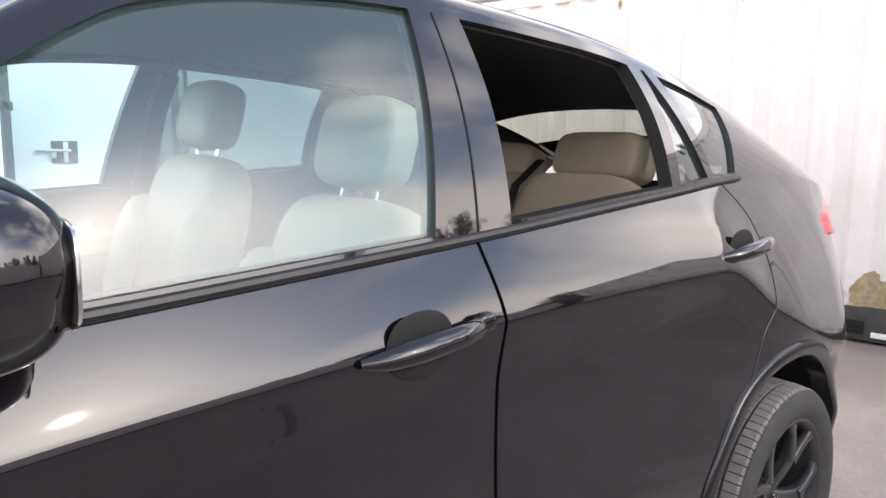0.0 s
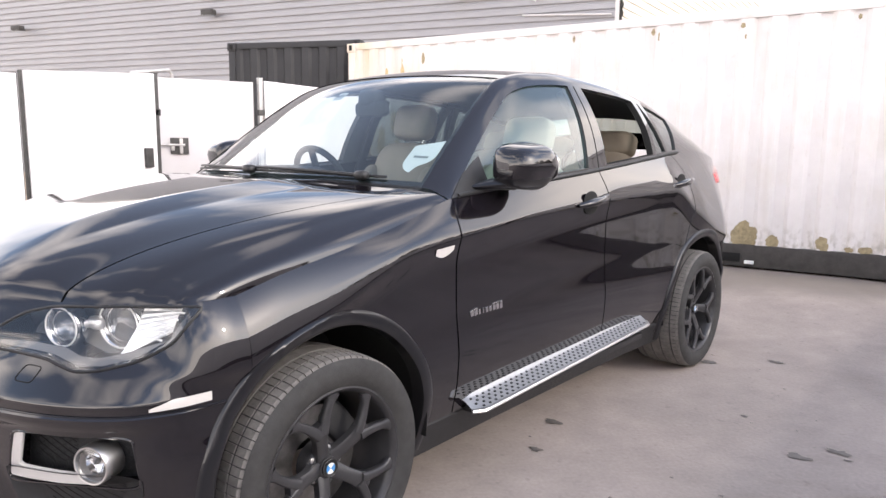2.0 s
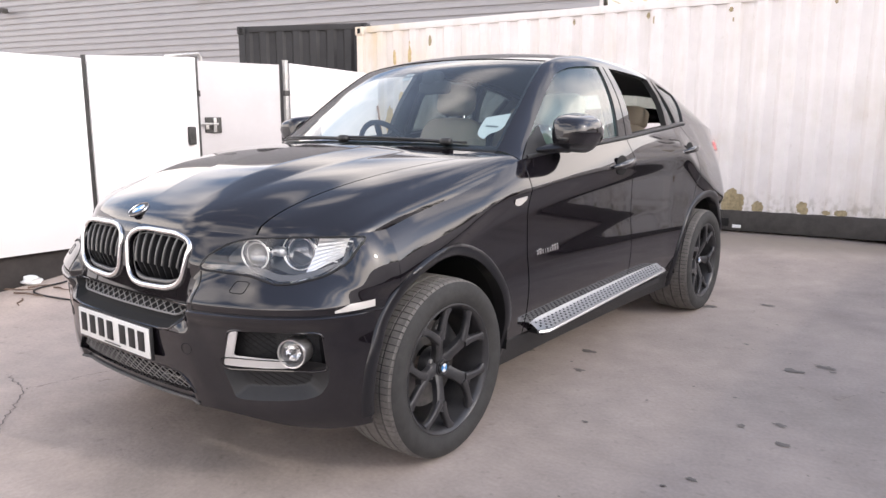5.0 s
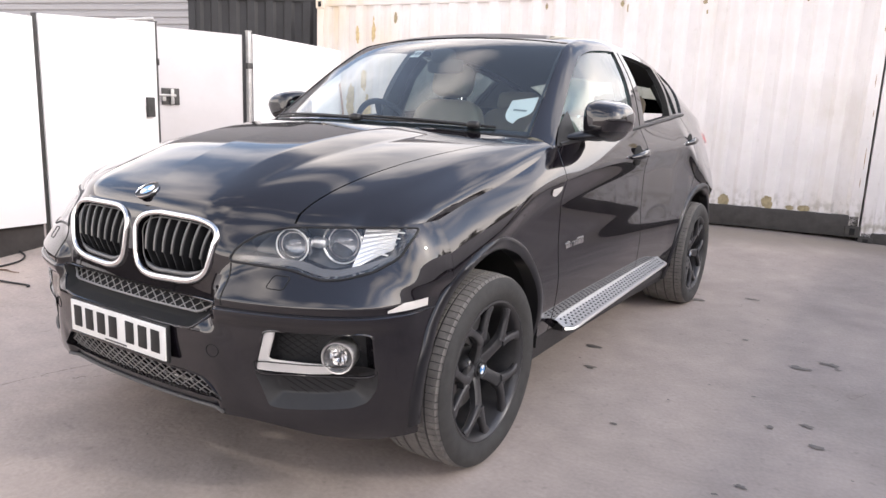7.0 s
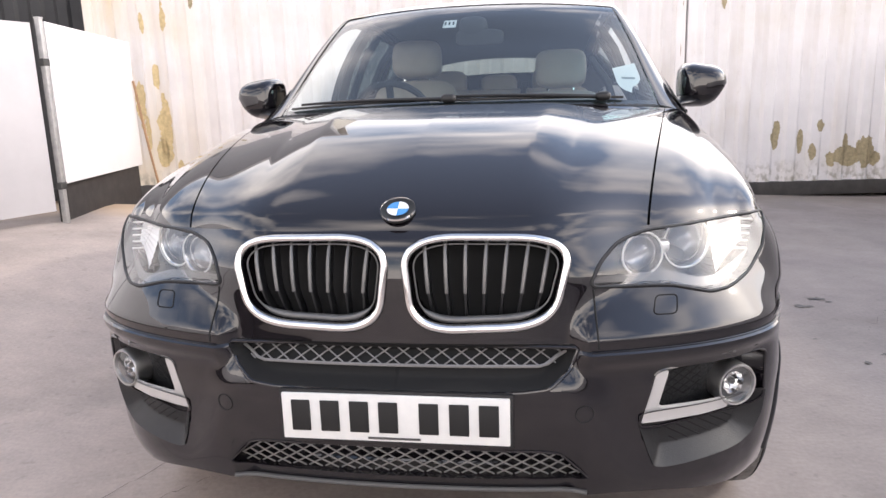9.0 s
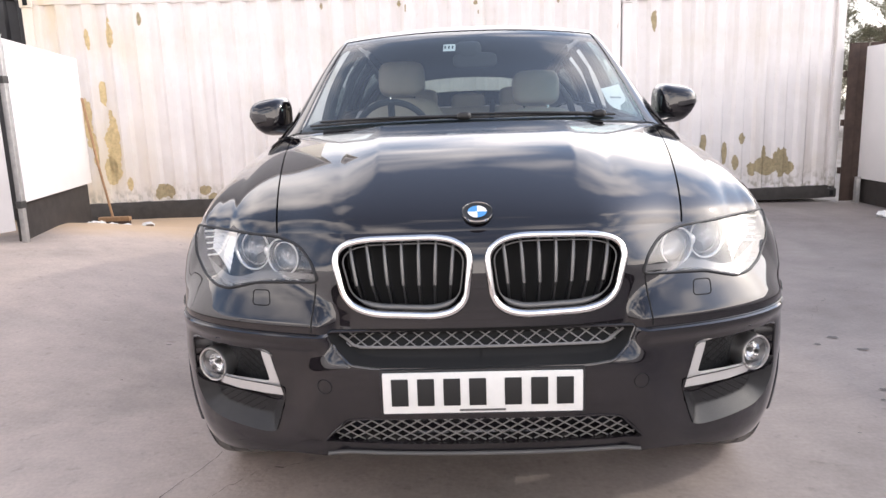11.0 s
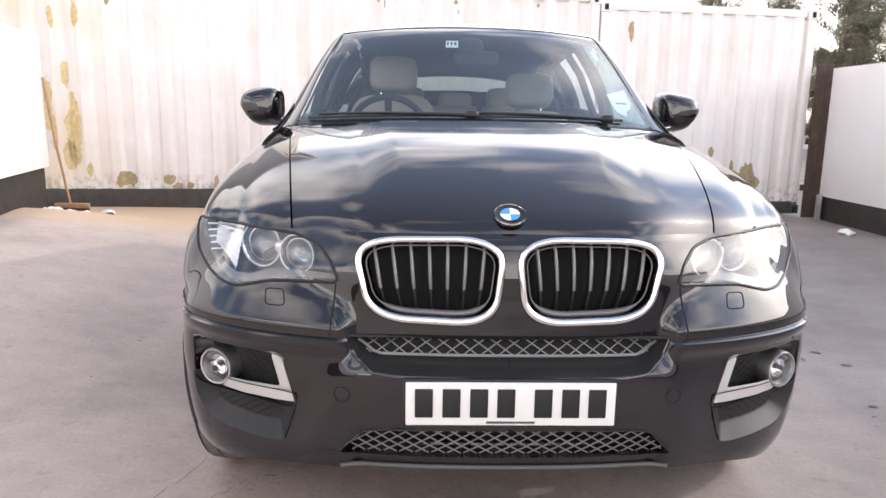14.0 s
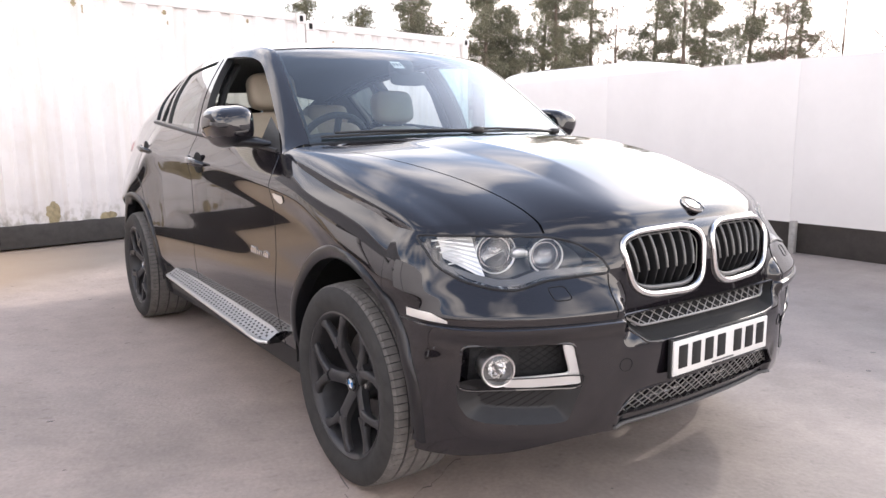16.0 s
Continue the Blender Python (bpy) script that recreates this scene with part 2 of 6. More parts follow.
def box(sx, sy, sz, at=(0, 0, 0), bevel=0.0):
    """A block with chamfered edges, its centre at at."""
    bm = bmesh.new()
    bmesh.ops.create_cube(bm, size=1)
    for v in bm.verts:
        v.co = Vector((v.co.x * sx, v.co.y * sy, v.co.z * sz))
    if bevel:
        bmesh.ops.bevel(bm, geom=list(bm.edges), offset=bevel, segments=2, affect="EDGES", profile=0.6)
    bm.verts.index_update()
    g = [tuple(v.co + Vector(at)) for v in bm.verts], [[v.index for v in f.verts] for f in bm.faces]
    bm.free()
    return g


def blob(sx, sy, sz, at=(0, 0, 0), e=0.35, nu=28, nv=16):
    """A rounded block (superellipsoid) of full size sx, sy, sz."""
    def sp(v, p):
        return math.copysign(abs(v) ** p, v)
    vs, fs = [], []
    for j in range(nv + 1):
        la = -math.pi / 2 + math.pi * j / nv
        for i in range(nu):
            lo = 2 * math.pi * i / nu
            vs.append((at[0] + sx / 2 * sp(math.cos(la), e) * sp(math.cos(lo), e), at[1] + sy / 2 * sp(math.cos(la), e) * sp(math.sin(lo), e), at[2] + sz / 2 * sp(math.sin(la), e)))
    for j in range(nv):
        for i in range(nu):
            fs.append([j * nu + i, j * nu + (i + 1) % nu, (j + 1) * nu + (i + 1) % nu, (j + 1) * nu + i])
    return vs, fs


def tube(path, r, n=8, closed=False, flat=1.0):
    """A round bar along a path; r may be a number or one per point; flat squashes it."""
    pts = [Vector(p) for p in path]
    vs, fs = [], []
    count = len(pts)
    prev = None
    for i, p in enumerate(pts):
        a = pts[(i - 1) % count] if (closed or i > 0) else p
        b = pts[(i + 1) % count] if (closed or i < count - 1) else p
        t = (b - a).normalized()
        if prev is None:
            up = Vector((0, 0, 1)) if abs(t.z) < 0.9 else Vector((1, 0, 0))
            prev = (up - t * up.dot(t)).normalized()
        else:
            prev = (prev - t * prev.dot(t)).normalized()
        side = t.cross(prev)
        rr = r[i] if isinstance(r, (list, tuple)) else r
        for k in range(n):
            an = 2 * math.pi * k / n
            vs.append(p + prev * (rr * math.cos(an) * flat) + side * (rr * math.sin(an)))
    m = count if closed else count - 1
    for i in range(m):
        for k in range(n):
            j = (i + 1) % count
            fs.append([i * n + k, i * n + (k + 1) % n, j * n + (k + 1) % n, j * n + k])
    if not closed:
        fs.append(list(range(n))[::-1])
        fs.append([(count - 1) * n + k for k in range(n)])
    return vs, fs


def lathe(profile, n=48, axis="x", at=(0, 0, 0), cap=False):
    """Turns (along, radius) pairs round an axis."""
    vs, fs = [], []
    for al, r in profile:
        for k in range(n):
            an = 2 * math.pi * k / n
            c, s = r * math.cos(an), r * math.sin(an)
            p = (al, c, s) if axis == "x" else ((c, al, s) if axis == "y" else (c, s, al))
            vs.append((p[0] + at[0], p[1] + at[1], p[2] + at[2]))
    for i in range(len(profile) - 1):
        for k in range(n):
            q = [i * n + k, i * n + (k + 1) % n, (i + 1) * n + (k + 1) % n, (i + 1) * n + k]
            fs.append(q[::-1] if axis == "y" else q)
    if cap:
        fs.append(list(range(n)))
        fs.append([(len(profile) - 1) * n + k for k in range(n)][::-1])
    return vs, fs


def thing(name, at=(0, 0, 0), label="", category="", group="", kind="", turn=0):
    e = new(name)
    e.matrix_world = pose(*at, 0, 0, turn)
    return tagged(e, label, category, group, kind)


# ---- the ground ----
def ground_z(x, y):
    a = 0.34 * smooth(-1.3, -4.0, x) * smooth(-1.2, 2.4, y) * (1 - 0.75 * smooth(4.1, 5.2, y))
    b = 0.13 * smooth(3.7, 6.0, y) * smooth(4.6, 1.0, x)
    return a + b * (1 - a / 0.34)

M_CONCRETE = rough_noise(mat("yard_concrete", (0.352, 0.304, 0.276), 0.75, vary=0.13, scale=1.7, bump=0.25, bscale=45, stain=((0.20, 0.18, 0.165), 0.6, 0.55)), 0.55, 0.9, 0.9)
M_STAIN = mat("oil_stain", (0.135, 0.12, 0.11), 0.6, vary=0.3, scale=20)
M_CRACK = mat("dark_crack", (0.17, 0.15, 0.14), 0.9)


def yard_light_mottle(m):
    """Light and shade painted into the concrete: paler towards -x, darker and greyer towards +x, with a ragged change.
    """
    nt = m.node_tree
    b = nt.nodes["Principled BSDF"]
    src = b.inputs["Base Color"].links[0].from_socket
    co = nt.nodes.new("ShaderNodeTexCoord")
    sx = nt.nodes.new("ShaderNodeSeparateXYZ")
    nz = nt.nodes.new("ShaderNodeTexNoise")
    nz.inputs["Scale"].default_value, nz.inputs["Detail"].default_value = 0.9, 8
    add = nt.nodes.new("ShaderNodeMath")
    add.operation = "MULTIPLY_ADD"
    add.inputs[1].default_value = 3.0
    rg = nt.nodes.new("ShaderNodeMapRange")
    rg.inputs["From Min"].default_value, rg.inputs["From Max"].default_value = 0.0, 4.2
    tone = nt.nodes.new("ShaderNodeMixRGB")
    tone.inputs[1].default_value, tone.inputs[2].default_value = (1.34, 1.285, 1.225, 1), (0.79, 0.795, 0.81, 1)
    mx = nt.nodes.new("ShaderNodeMixRGB")
    mx.blend_type = "MULTIPLY"
    mx.inputs[0].default_value = 1.0
    nt.links.new(co.outputs["Object"], sx.inputs[0])
    nt.links.new(co.outputs["Object"], nz.inputs["Vector"])
    nt.links.new(nz.outputs["Fac"], add.inputs[0])
    nt.links.new(sx.outputs["X"], add.inputs[2])
    nt.links.new(add.outputs[0], rg.inputs["Value"])
    nt.links.new(rg.outputs[0], tone.inputs[0])
    nt.links.new(src, mx.inputs[1])
    nt.links.new(tone.outputs[0], mx.inputs[2])
    last = mx.outputs[0]
    for sc, lo, hi, a, z in ((7.0, 0.3, 0.7, 0.94, 1.05), (55.0, 0.3, 0.7, 0.92, 1.07), (18.0, 0.62, 0.74, 1.0, 0.80)):
        n2 = nt.nodes.new("ShaderNodeTexNoise")
        n2.inputs["Scale"].default_value, n2.inputs["Detail"].default_value = sc, 5
        r2 = nt.nodes.new("ShaderNodeMapRange")
        r2.inputs["From Min"].default_value, r2.inputs["From Max"].default_value = lo, hi
        r2.inputs["To Min"].default_value, r2.inputs["To Max"].default_value = a, z
        m2 = nt.nodes.new("ShaderNodeVectorMath")
        m2.operation = "SCALE"
        nt.links.new(co.outputs["Object"], n2.inputs["Vector"])
        nt.links.new(n2.outputs["Fac"], r2.inputs["Value"])
        nt.links.new(last, m2.inputs[0])
        nt.links.new(r2.outputs[0], m2.inputs["Scale"])
        last = m2.outputs[0]
    nt.links.new(last, b.inputs["Base Color"])


def foot_band(m):
    """A band along the foot of the containers, tan towards -x and dark brown beyond, with a ragged edge."""
    nt = m.node_tree
    b = nt.nodes["Principled BSDF"]
    src = b.inputs["Base Color"].links[0].from_socket
    co = nt.nodes.new("ShaderNodeTexCoord")
    dot = nt.nodes.new("ShaderNodeVectorMath")
    dot.operation = "DOT_PRODUCT"
    dot.inputs[1].default_value = (-0.32, 0.95, 0.0)
    nz = nt.nodes.new("ShaderNodeTexNoise")
    nz.inputs["Scale"].default_value, nz.inputs["Detail"].default_value = 1.6, 7
    add = nt.nodes.new("ShaderNodeMath")
    add.operation = "MULTIPLY_ADD"
    add.inputs[1].default_value = 0.9
    rg = nt.nodes.new("ShaderNodeMapRange")
    rg.inputs["From Min"].default_value, rg.inputs["From Max"].default_value = 4.85, 5.45
    rg.inputs["To Max"].default_value = 0.9
    mx = nt.nodes.new("ShaderNodeMixRGB")
    sx = nt.nodes.new("ShaderNodeSeparateXYZ")
    side = nt.nodes.new("ShaderNodeMapRange")
    side.inputs["From Min"].default_value, side.inputs["From Max"].default_value = -2.4, -0.8
    tone = nt.nodes.new("ShaderNodeMixRGB")
    tone.inputs[1].default_value, tone.inputs[2].default_value = (0.56, 0.41, 0.27, 1), (0.22, 0.19, 0.165, 1)
    nt.links.new(co.outputs["Object"], sx.inputs[0])
    nt.links.new(sx.outputs["X"], side.inputs["Value"])
    nt.links.new(side.outputs[0], tone.inputs[0])
    nt.links.new(tone.outputs[0], mx.inputs[2])
    nt.links.new(co.outputs["Object"], dot.inputs[0])
    nt.links.new(co.outputs["Object"], nz.inputs["Vector"])
    nt.links.new(nz.outputs["Fac"], add.inputs[0])
    nt.links.new(dot.outputs["Value"], add.inputs[2])
    nt.links.new(add.outputs[0], rg.inputs["Value"])
    nt.links.new(rg.outputs[0], mx.inputs[0])
    nt.links.new(src, mx.inputs[1])
    nt.links.new(mx.outputs[0], b.inputs["Base Color"])


yard_light_mottle(M_CONCRETE)
foot_band(M_CONCRETE)


def ground_sheet():
    xs = sorted({*np.round(np.linspace(-12, 12, 97), 3), -900.0, -200.0, -60.0, -25.0, 25.0, 60.0, 200.0, 900.0})
    ys = sorted({*np.round(np.linspace(-10, 14, 97), 3), -900.0, -200.0, -60.0, -25.0, 25.0, 60.0, 200.0, 900.0})
    vs = [(x, y, ground_z(x, y)) for x in xs for y in ys]
    n = len(ys)
    fs = [[i * n + j, (i + 1) * n + j, (i + 1) * n + j + 1, i * n + j + 1] for i in range(len(xs) - 1) for j in range(n - 1)]
    g = new("ground", mesh_of("ground", vs, fs, M_CONCRETE, 60))
    tagged(g, "worn grey concrete yard with stains and cracks", "ground", kind="structure")
    return g


ground = ground_sheet()


def flat_blot(x, y, r, stretch, seed, lift=0.004):
    rnd = random.Random(seed)
    n = 14
    vs = [(x, y, ground_z(x, y) + lift)]
    for k in range(n):
        a = 2 * math.pi * k / n
        rr = r * 0.62 * rnd.uniform(0.5, 1.25)
        px, py = x + rr * math.cos(a) * stretch, y + rr * math.sin(a)
        vs.append((px, py, ground_z(px, py) + lift))
    return vs, [[0, 1 + k, 1 + (k + 1) % n] for k in range(n)]


def stains():
    rnd = random.Random(5)
    geos = [flat_blot(*s, i) for i, s in enumerate([(0.79, 1.55, 0.05, 1.6), (0.9, 1.22, 0.04, 1.4), (1.82, 1.93, 0.055, 1.5), (1.8, 1.02, 0.03, 1.2), (2.0, 0.93, 0.04, 1.4), (1.02, 3.05, 0.06, 1.5), (0.5, 1.36, 0.035, 1.6), (1.79, 0.4, 0.03, 1.5), (1.35, 3.35, 0.05, 1.8), (1.95, 2.1, 0.05, 2.0), (1.94, 1.13, 0.03, 1.6)])]
    for i in range(30):
        x = 1.9 + rnd.gauss(0, 0.35)
        y = rnd.uniform(-0.6, 3.0)
        geos.append(flat_blot(x, y, rnd.uniform(0.006, 0.022), rnd.uniform(1, 2), 100 + i))
    for i in range(30):
        geos.append(flat_blot(rnd.uniform(-4, 4), rnd.uniform(-2.2, 4.8), rnd.uniform(0.006, 0.018), rnd.uniform(1, 2), 300 + i))
    ob = part("oil_spots", join(*geos), M_STAIN, None)
    tagged(ob, "dark oil spots on the concrete", "stain", kind="stuff")

    def crack(pts, seed):
        r = random.Random(seed)
        out = []
        for (ax, ay), (bx, by) in zip(pts, pts[1:]):
            for k in range(14):
                t = k / 14
                out.append((lerp(ax, bx, t) + r.uniform(-0.012, 0.012), lerp(ay, by, t) + r.uniform(-0.012, 0.012)))
        vs, fs = [], []
        for i, (x, y) in enumerate(out):
            wd = 0.0008 + 0.0028 * r.random()
            vs += [(x - wd, y - wd, ground_z(x, y) + 0.005), (x + wd, y + wd, ground_z(x, y) + 0.005)]
            if i:
                fs.append([2 * i - 2, 2 * i - 1, 2 * i + 1, 2 * i])
        return vs, fs
    cr = join(crack([(-0.35, -1.25), (-0.8, -1.0), (-1.17, -0.77), (-1.5, -0.73)], 1), crack([(-1.17, -0.77), (-1.1, -0.4), (-0.9, 0.2)], 2), crack([(-1.0, -0.5), (-0.83, -0.26), (-0.5, -0.1)], 3), crack([(2.0, 1.5), (2.3, 1.95), (2.8, 2.3)], 4))
    tagged(part("cracks", cr, M_CRACK, None), "thin dark cracks in the concrete", "crack", kind="stuff")


stains()

# ---- containers ----
M_CONT = mat("chalky_white_container_paint", (0.72, 0.69, 0.68), 0.6, vary=0.06, scale=2.2, bump=0.08, bscale=25, stain=((0.60, 0.54, 0.46), 0.4, 1.3))


def weathered(m, yellow):
    """Vertical dirty runs, mossy specks along the bottom edge, and a yellowed end."""
    nt = m.node_tree
    b = nt.nodes["Principled BSDF"]
    last = b.inputs["Base Color"].links[0].from_socket
    co = nt.nodes.new("ShaderNodeTexCoord")
    sx = nt.nodes.new("ShaderNodeSeparateXYZ")
    nt.links.new(co.outputs["Object"], sx.inputs[0])

    def noise(scale, stretch, detail, lo, hi, top):
        mp = nt.nodes.new("ShaderNodeMapping")
        mp.inputs["Scale"].default_value = stretch
        nz = nt.nodes.new("ShaderNodeTexNoise")
        nz.inputs["Scale"].default_value, nz.inputs["Detail"].default_value = scale, detail
        rg = nt.nodes.new("ShaderNodeMapRange")
        rg.inputs["From Min"].default_value, rg.inputs["From Max"].default_value = lo, hi
        rg.inputs["To Max"].default_value = top
        nt.links.new(co.outputs["Object"], mp.inputs[0])
        nt.links.new(mp.outputs[0], nz.inputs["Vector"])
        nt.links.new(nz.outputs["Fac"], rg.inputs["Value"])
        return rg.outputs[0]

    def band(axis, a, z):
        rg = nt.nodes.new("ShaderNodeMapRange")
        rg.inputs["From Min"].default_value, rg.inputs["From Max"].default_value = a, z
        nt.links.new(sx.outputs[axis], rg.inputs["Value"])
        return rg.outputs[0]

    def times(p, q):
        mu = nt.nodes.new("ShaderNodeMath")
        mu.operation = "MULTIPLY"
        nt.links.new(p, mu.inputs[0])
        nt.links.new(q, mu.inputs[1])
        return mu.outputs[0]

    def over(fac, color):
        nonlocal last
        mx = nt.nodes.new("ShaderNodeMixRGB")
        mx.inputs[2].default_value = (*color, 1)
        nt.links.new(fac, mx.inputs[0])
        nt.links.new(last, mx.inputs[1])
        last = mx.outputs[0]
    over(noise(5.0, (1, 1, 0.12), 6, 0.52, 0.75, 0.45), (0.52, 0.46, 0.40))
    over(noise(26.0, (1, 1, 0.5), 5, 0.62, 0.74, 0.22), (0.50, 0.45, 0.39))
    if yellow:
        over(times(band("X", 1.5, 0.3), noise(3.0, (1, 1, 0.3), 6, 0.36, 0.62, 0.75)), (0.68, 0.56, 0.37))
    over(times(band("Z", 0.46, 0.17), noise(16.0, (1, 1, 0.7), 5, 0.46, 0.62, 0.8)), (0.26, 0.23, 0.17))
    nt.links.new(last, b.inputs["Base Color"])
    return m


weathered(M_CONT, False)
M_CONTA = weathered(mat("stained_white_container_paint", (0.72, 0.69, 0.68), 0.6, vary=0.06, scale=2.2, bump=0.08, bscale=25, stain=((0.60, 0.54, 0.46), 0.4, 1.3)), True)
M_CONTB = mat("black_rail_and_gap", (0.05, 0.046, 0.043), 0.7, vary=0.3, scale=9, bump=0.2, bscale=60)
M_PEEL = mat("bare_ochre_patch", (0.34, 0.28, 0.17), 0.85, vary=0.3, scale=25)
M_OCHRE = mat("pale_ochre_patch", (0.56, 0.44, 0.24), 0.85, vary=0.25, scale=20)
M_RUST = mat("rust", (0.34, 0.22, 0.12), 0.9, vary=0.35, scale=30)
M_CONTDARK = mat("dark_grey_container_paint", (0.026, 0.026, 0.028), 0.6, vary=0.2, scale=3)
M_WOOD = mat("dark_fence_wood", (0.055, 0.036, 0.029), 0.8, vary=0.3, scale=8, bump=0.2, bscale=60)


def wave(s, pitch=0.278, depth=0.036):
    """Depth of a trapezoidal corrugation at s metres along a wall."""
    f = (s / pitch) % 1.0
    if f < 0.36:
        return 0.0
    if f < 0.5:
        return depth * (f - 0.36) / 0.14
    if f < 0.86:
        return depth
    return depth * (1 - (f - 0.86) / 0.14)


def corrugated(length, z0, z1, pitch=0.278, depth=0.036):
    cuts = [0.0]
    k = 0
    while True:
        done = False
        for f in (0.36, 0.5, 0.86, 1.0):
            s = (k + f) * pitch
            if s >= length:
                done = True
                break
            cuts.append(s)
        if done:
            break
        k += 1
    cuts.append(length)
    vs, fs = [], []
    for s in cuts:
        dd = wave(s, pitch, depth)
        vs += [(s, dd, z0), (s, dd, z1)]
    for i in range(len(cuts) - 1):
        fs.append([2 * i, 2 * i + 2, 2 * i + 3, 2 * i + 1])
    return vs, fs


def container(name, p, q, height, paint, label, base=None, deep=2.44, black=True, low=0.16):
    """A shipping container whose long side runs from p to q (x, y); its face looks to -y."""
    length = math.hypot(q[0] - p[0], q[1] - p[1])
    turn = math.degrees(math.atan2(q[1] - p[1], q[0] - p[0]))
    zb = base
    e = thing(name, (p[0], p[1], zb), label, "container", turn=turn)
    part("side_wall", corrugated(length - 0.16, low, height - 0.09), paint, e, sharp=20).location = (0.08, 0.012, 0)
    # On the short container this black strip stands in for the shaded gap underneath.
    part("bottom_strip", box(length - 0.01, 0.10, low, (length / 2, 0.045, low / 2), 0.008), M_CONTB if black else paint, e, "black painted bottom rail with fork pockets, shaded gap on the short one")
    part("top_rail", box(length - 0.01, 0.08, 0.09, (length / 2, 0.05, height - 0.045), 0.01), paint, e)
    for x0 in (0.055, length - 0.055):
        part("corner_post", box(0.11, 0.13, height - 0.002, (x0, 0.06, height / 2), 0.012), paint, e)
        for zz in (0.06, height - 0.06):
            c = part("corner_casting", box(0.135, 0.15, 0.118, (x0, 0.055, zz), 0.012), paint if zz > 1 else M_CONTB, e)
            part("casting_hole", box(0.05, 0.01, 0.07, (x0, -0.0215, zz), 0.004), M_DARK, c)
    part("roof", box(length - 0.02, deep - 0.16, 0.04, (length / 2, deep / 2, height - 0.03)), paint, e)
    part("rear_wall", box(length - 0.02, 0.04, height - 0.1, (length / 2, deep - 0.02, height / 2)), paint, e)
    for x0 in (0.03, length - 0.03):
        part("end_wall", box(0.04, deep - 0.2, height - 0.1, (x0, deep / 2 + 0.02, height / 2)), paint, e)
    return e, length


C_L, C_R = (-4.93, 5.42), (4.72, 6.62)
C_M = (lerp(C_L[0], C_R[0], 0.705), lerp(C_L[1], C_R[1], 0.705))
cont_a, len_a = container("shipping_container", C_L, C_M, 2.56, M_CONTA, "long chalky white corrugated steel container with peeling paint", base=0.15, low=0.225)
cont_b, _ = container("shipping_container", (C_M[0] + 0.02, C_M[1] + 0.0025), C_R, 2.58, M_CONT, "short white corrugated steel container with peeling paint", base=0.05)
container("shipping_container", (-6.95, 4.85), (-5.05, 5.75), 2.62, M_CONTDARK, "dark grey corrugated steel container behind the white one", base=0.2, black=False)


def peel(e, s, z, w, hgt, seed, material=None):
    """A ragged patch of bare metal that follows the corrugation."""
    step = 0.008
    nx, nz = max(int(w * 1.3 / step), 4), max(int(hgt * 1.3 / step), 4)
    vs, fs, at = [], [], {}

    def corner(i, k):
        if (i, k) not in at:
            jx, jz = noise.noise((i * 0.9, k * 0.9, seed)) * 0.004, noise.noise((i * 0.9, k * 0.9, seed + 50)) * 0.004
            x = s + (i - nx / 2) * step + jx
            at[i, k] = len(vs)
            vs.append((x, wave(x - 0.08) + 0.0085, z + (k - nz / 2) * step + jz))
        return at[i, k]
    for i in range(nx):
        for k in range(nz):
            u, v = (i + 0.5 - nx / 2) * step / w * 2, (k + 0.5 - nz / 2) * step / hgt * 2
            rough = noise.noise((i * step * 11, k * step * 7, seed * 3.7)) * 0.75 + noise.noise((i * step * 34, k * step * 22, seed * 1.9)) * 0.35
            if u * u + v * v + rough < 0.8:
                fs.append([corner(i, k), corner(i + 1, k), corner(i + 1, k + 1), corner(i, k + 1)])
    if fs:
        part("paint_patch", (vs, fs), material or M_PEEL, e, "bare ochre patch where the paint has peeled", sharp=0)


LA = len_a
PATCHES_A = [(3.13, 0.44, 0.46, 0.26), (3.17, 0.58, 0.12, 0.30), (2.99, 0.52, 0.10, 0.20), (3.82, 0.46, 0.18, 0.26), (1.88, 0.40, 0.13, 0.09), (2.02, 0.40, 0.11, 0.11), (2.32, 0.43, 0.06, 0.18), (2.65, 0.43, 0.07, 0.08), (2.735, 0.44, 0.08, 0.17), (5.25, 0.46, 0.24, 0.28), (5.52, 0.42, 0.12, 0.14), (5.97, 0.43, 0.14, 0.15), (6.33, 0.40, 0.13, 0.08), (6.19, 0.40, 0.08, 0.06), (1.32, 0.48, 0.26, 0.20), (1.79, 0.49, 0.15, 0.13), (4.35, 0.40, 0.2, 0.10), (4.75, 0.40, 0.15, 0.10), (3.3, 2.55, 0.03, 0.07), (4.2, 2.56, 0.05, 0.08), (4.27, 2.50, 0.02, 0.10), (5.1, 2.55, 0.05, 0.06), (5.13, 2.45, 0.02, 0.05), (1.25, 2.45, 0.05, 0.16), (6.1, 2.56, 0.04, 0.05)]
for i, (s, z, w, hgt) in enumerate(PATCHES_A):
    peel(cont_a, s, z - 0.15, w, hgt, 20 + i)
for i, (s, z, w, hgt) in enumerate([(0.80, 1.02, 0.17, 0.80), (0.76, 0.75, 0.14, 0.34), (0.76, 1.62, 0.07, 0.30), (0.54, 1.35, 0.13, 0.60), (0.60, 1.0, 0.10, 0.40), (0.90, 2.30, 0.10, 0.34), (0.66, 2.25, 0.06, 0.3), (0.95, 0.60, 0.08, 0.2)]):
    peel(cont_a, s, z - 0.15, w, hgt, 90 + i, M_OCHRE)
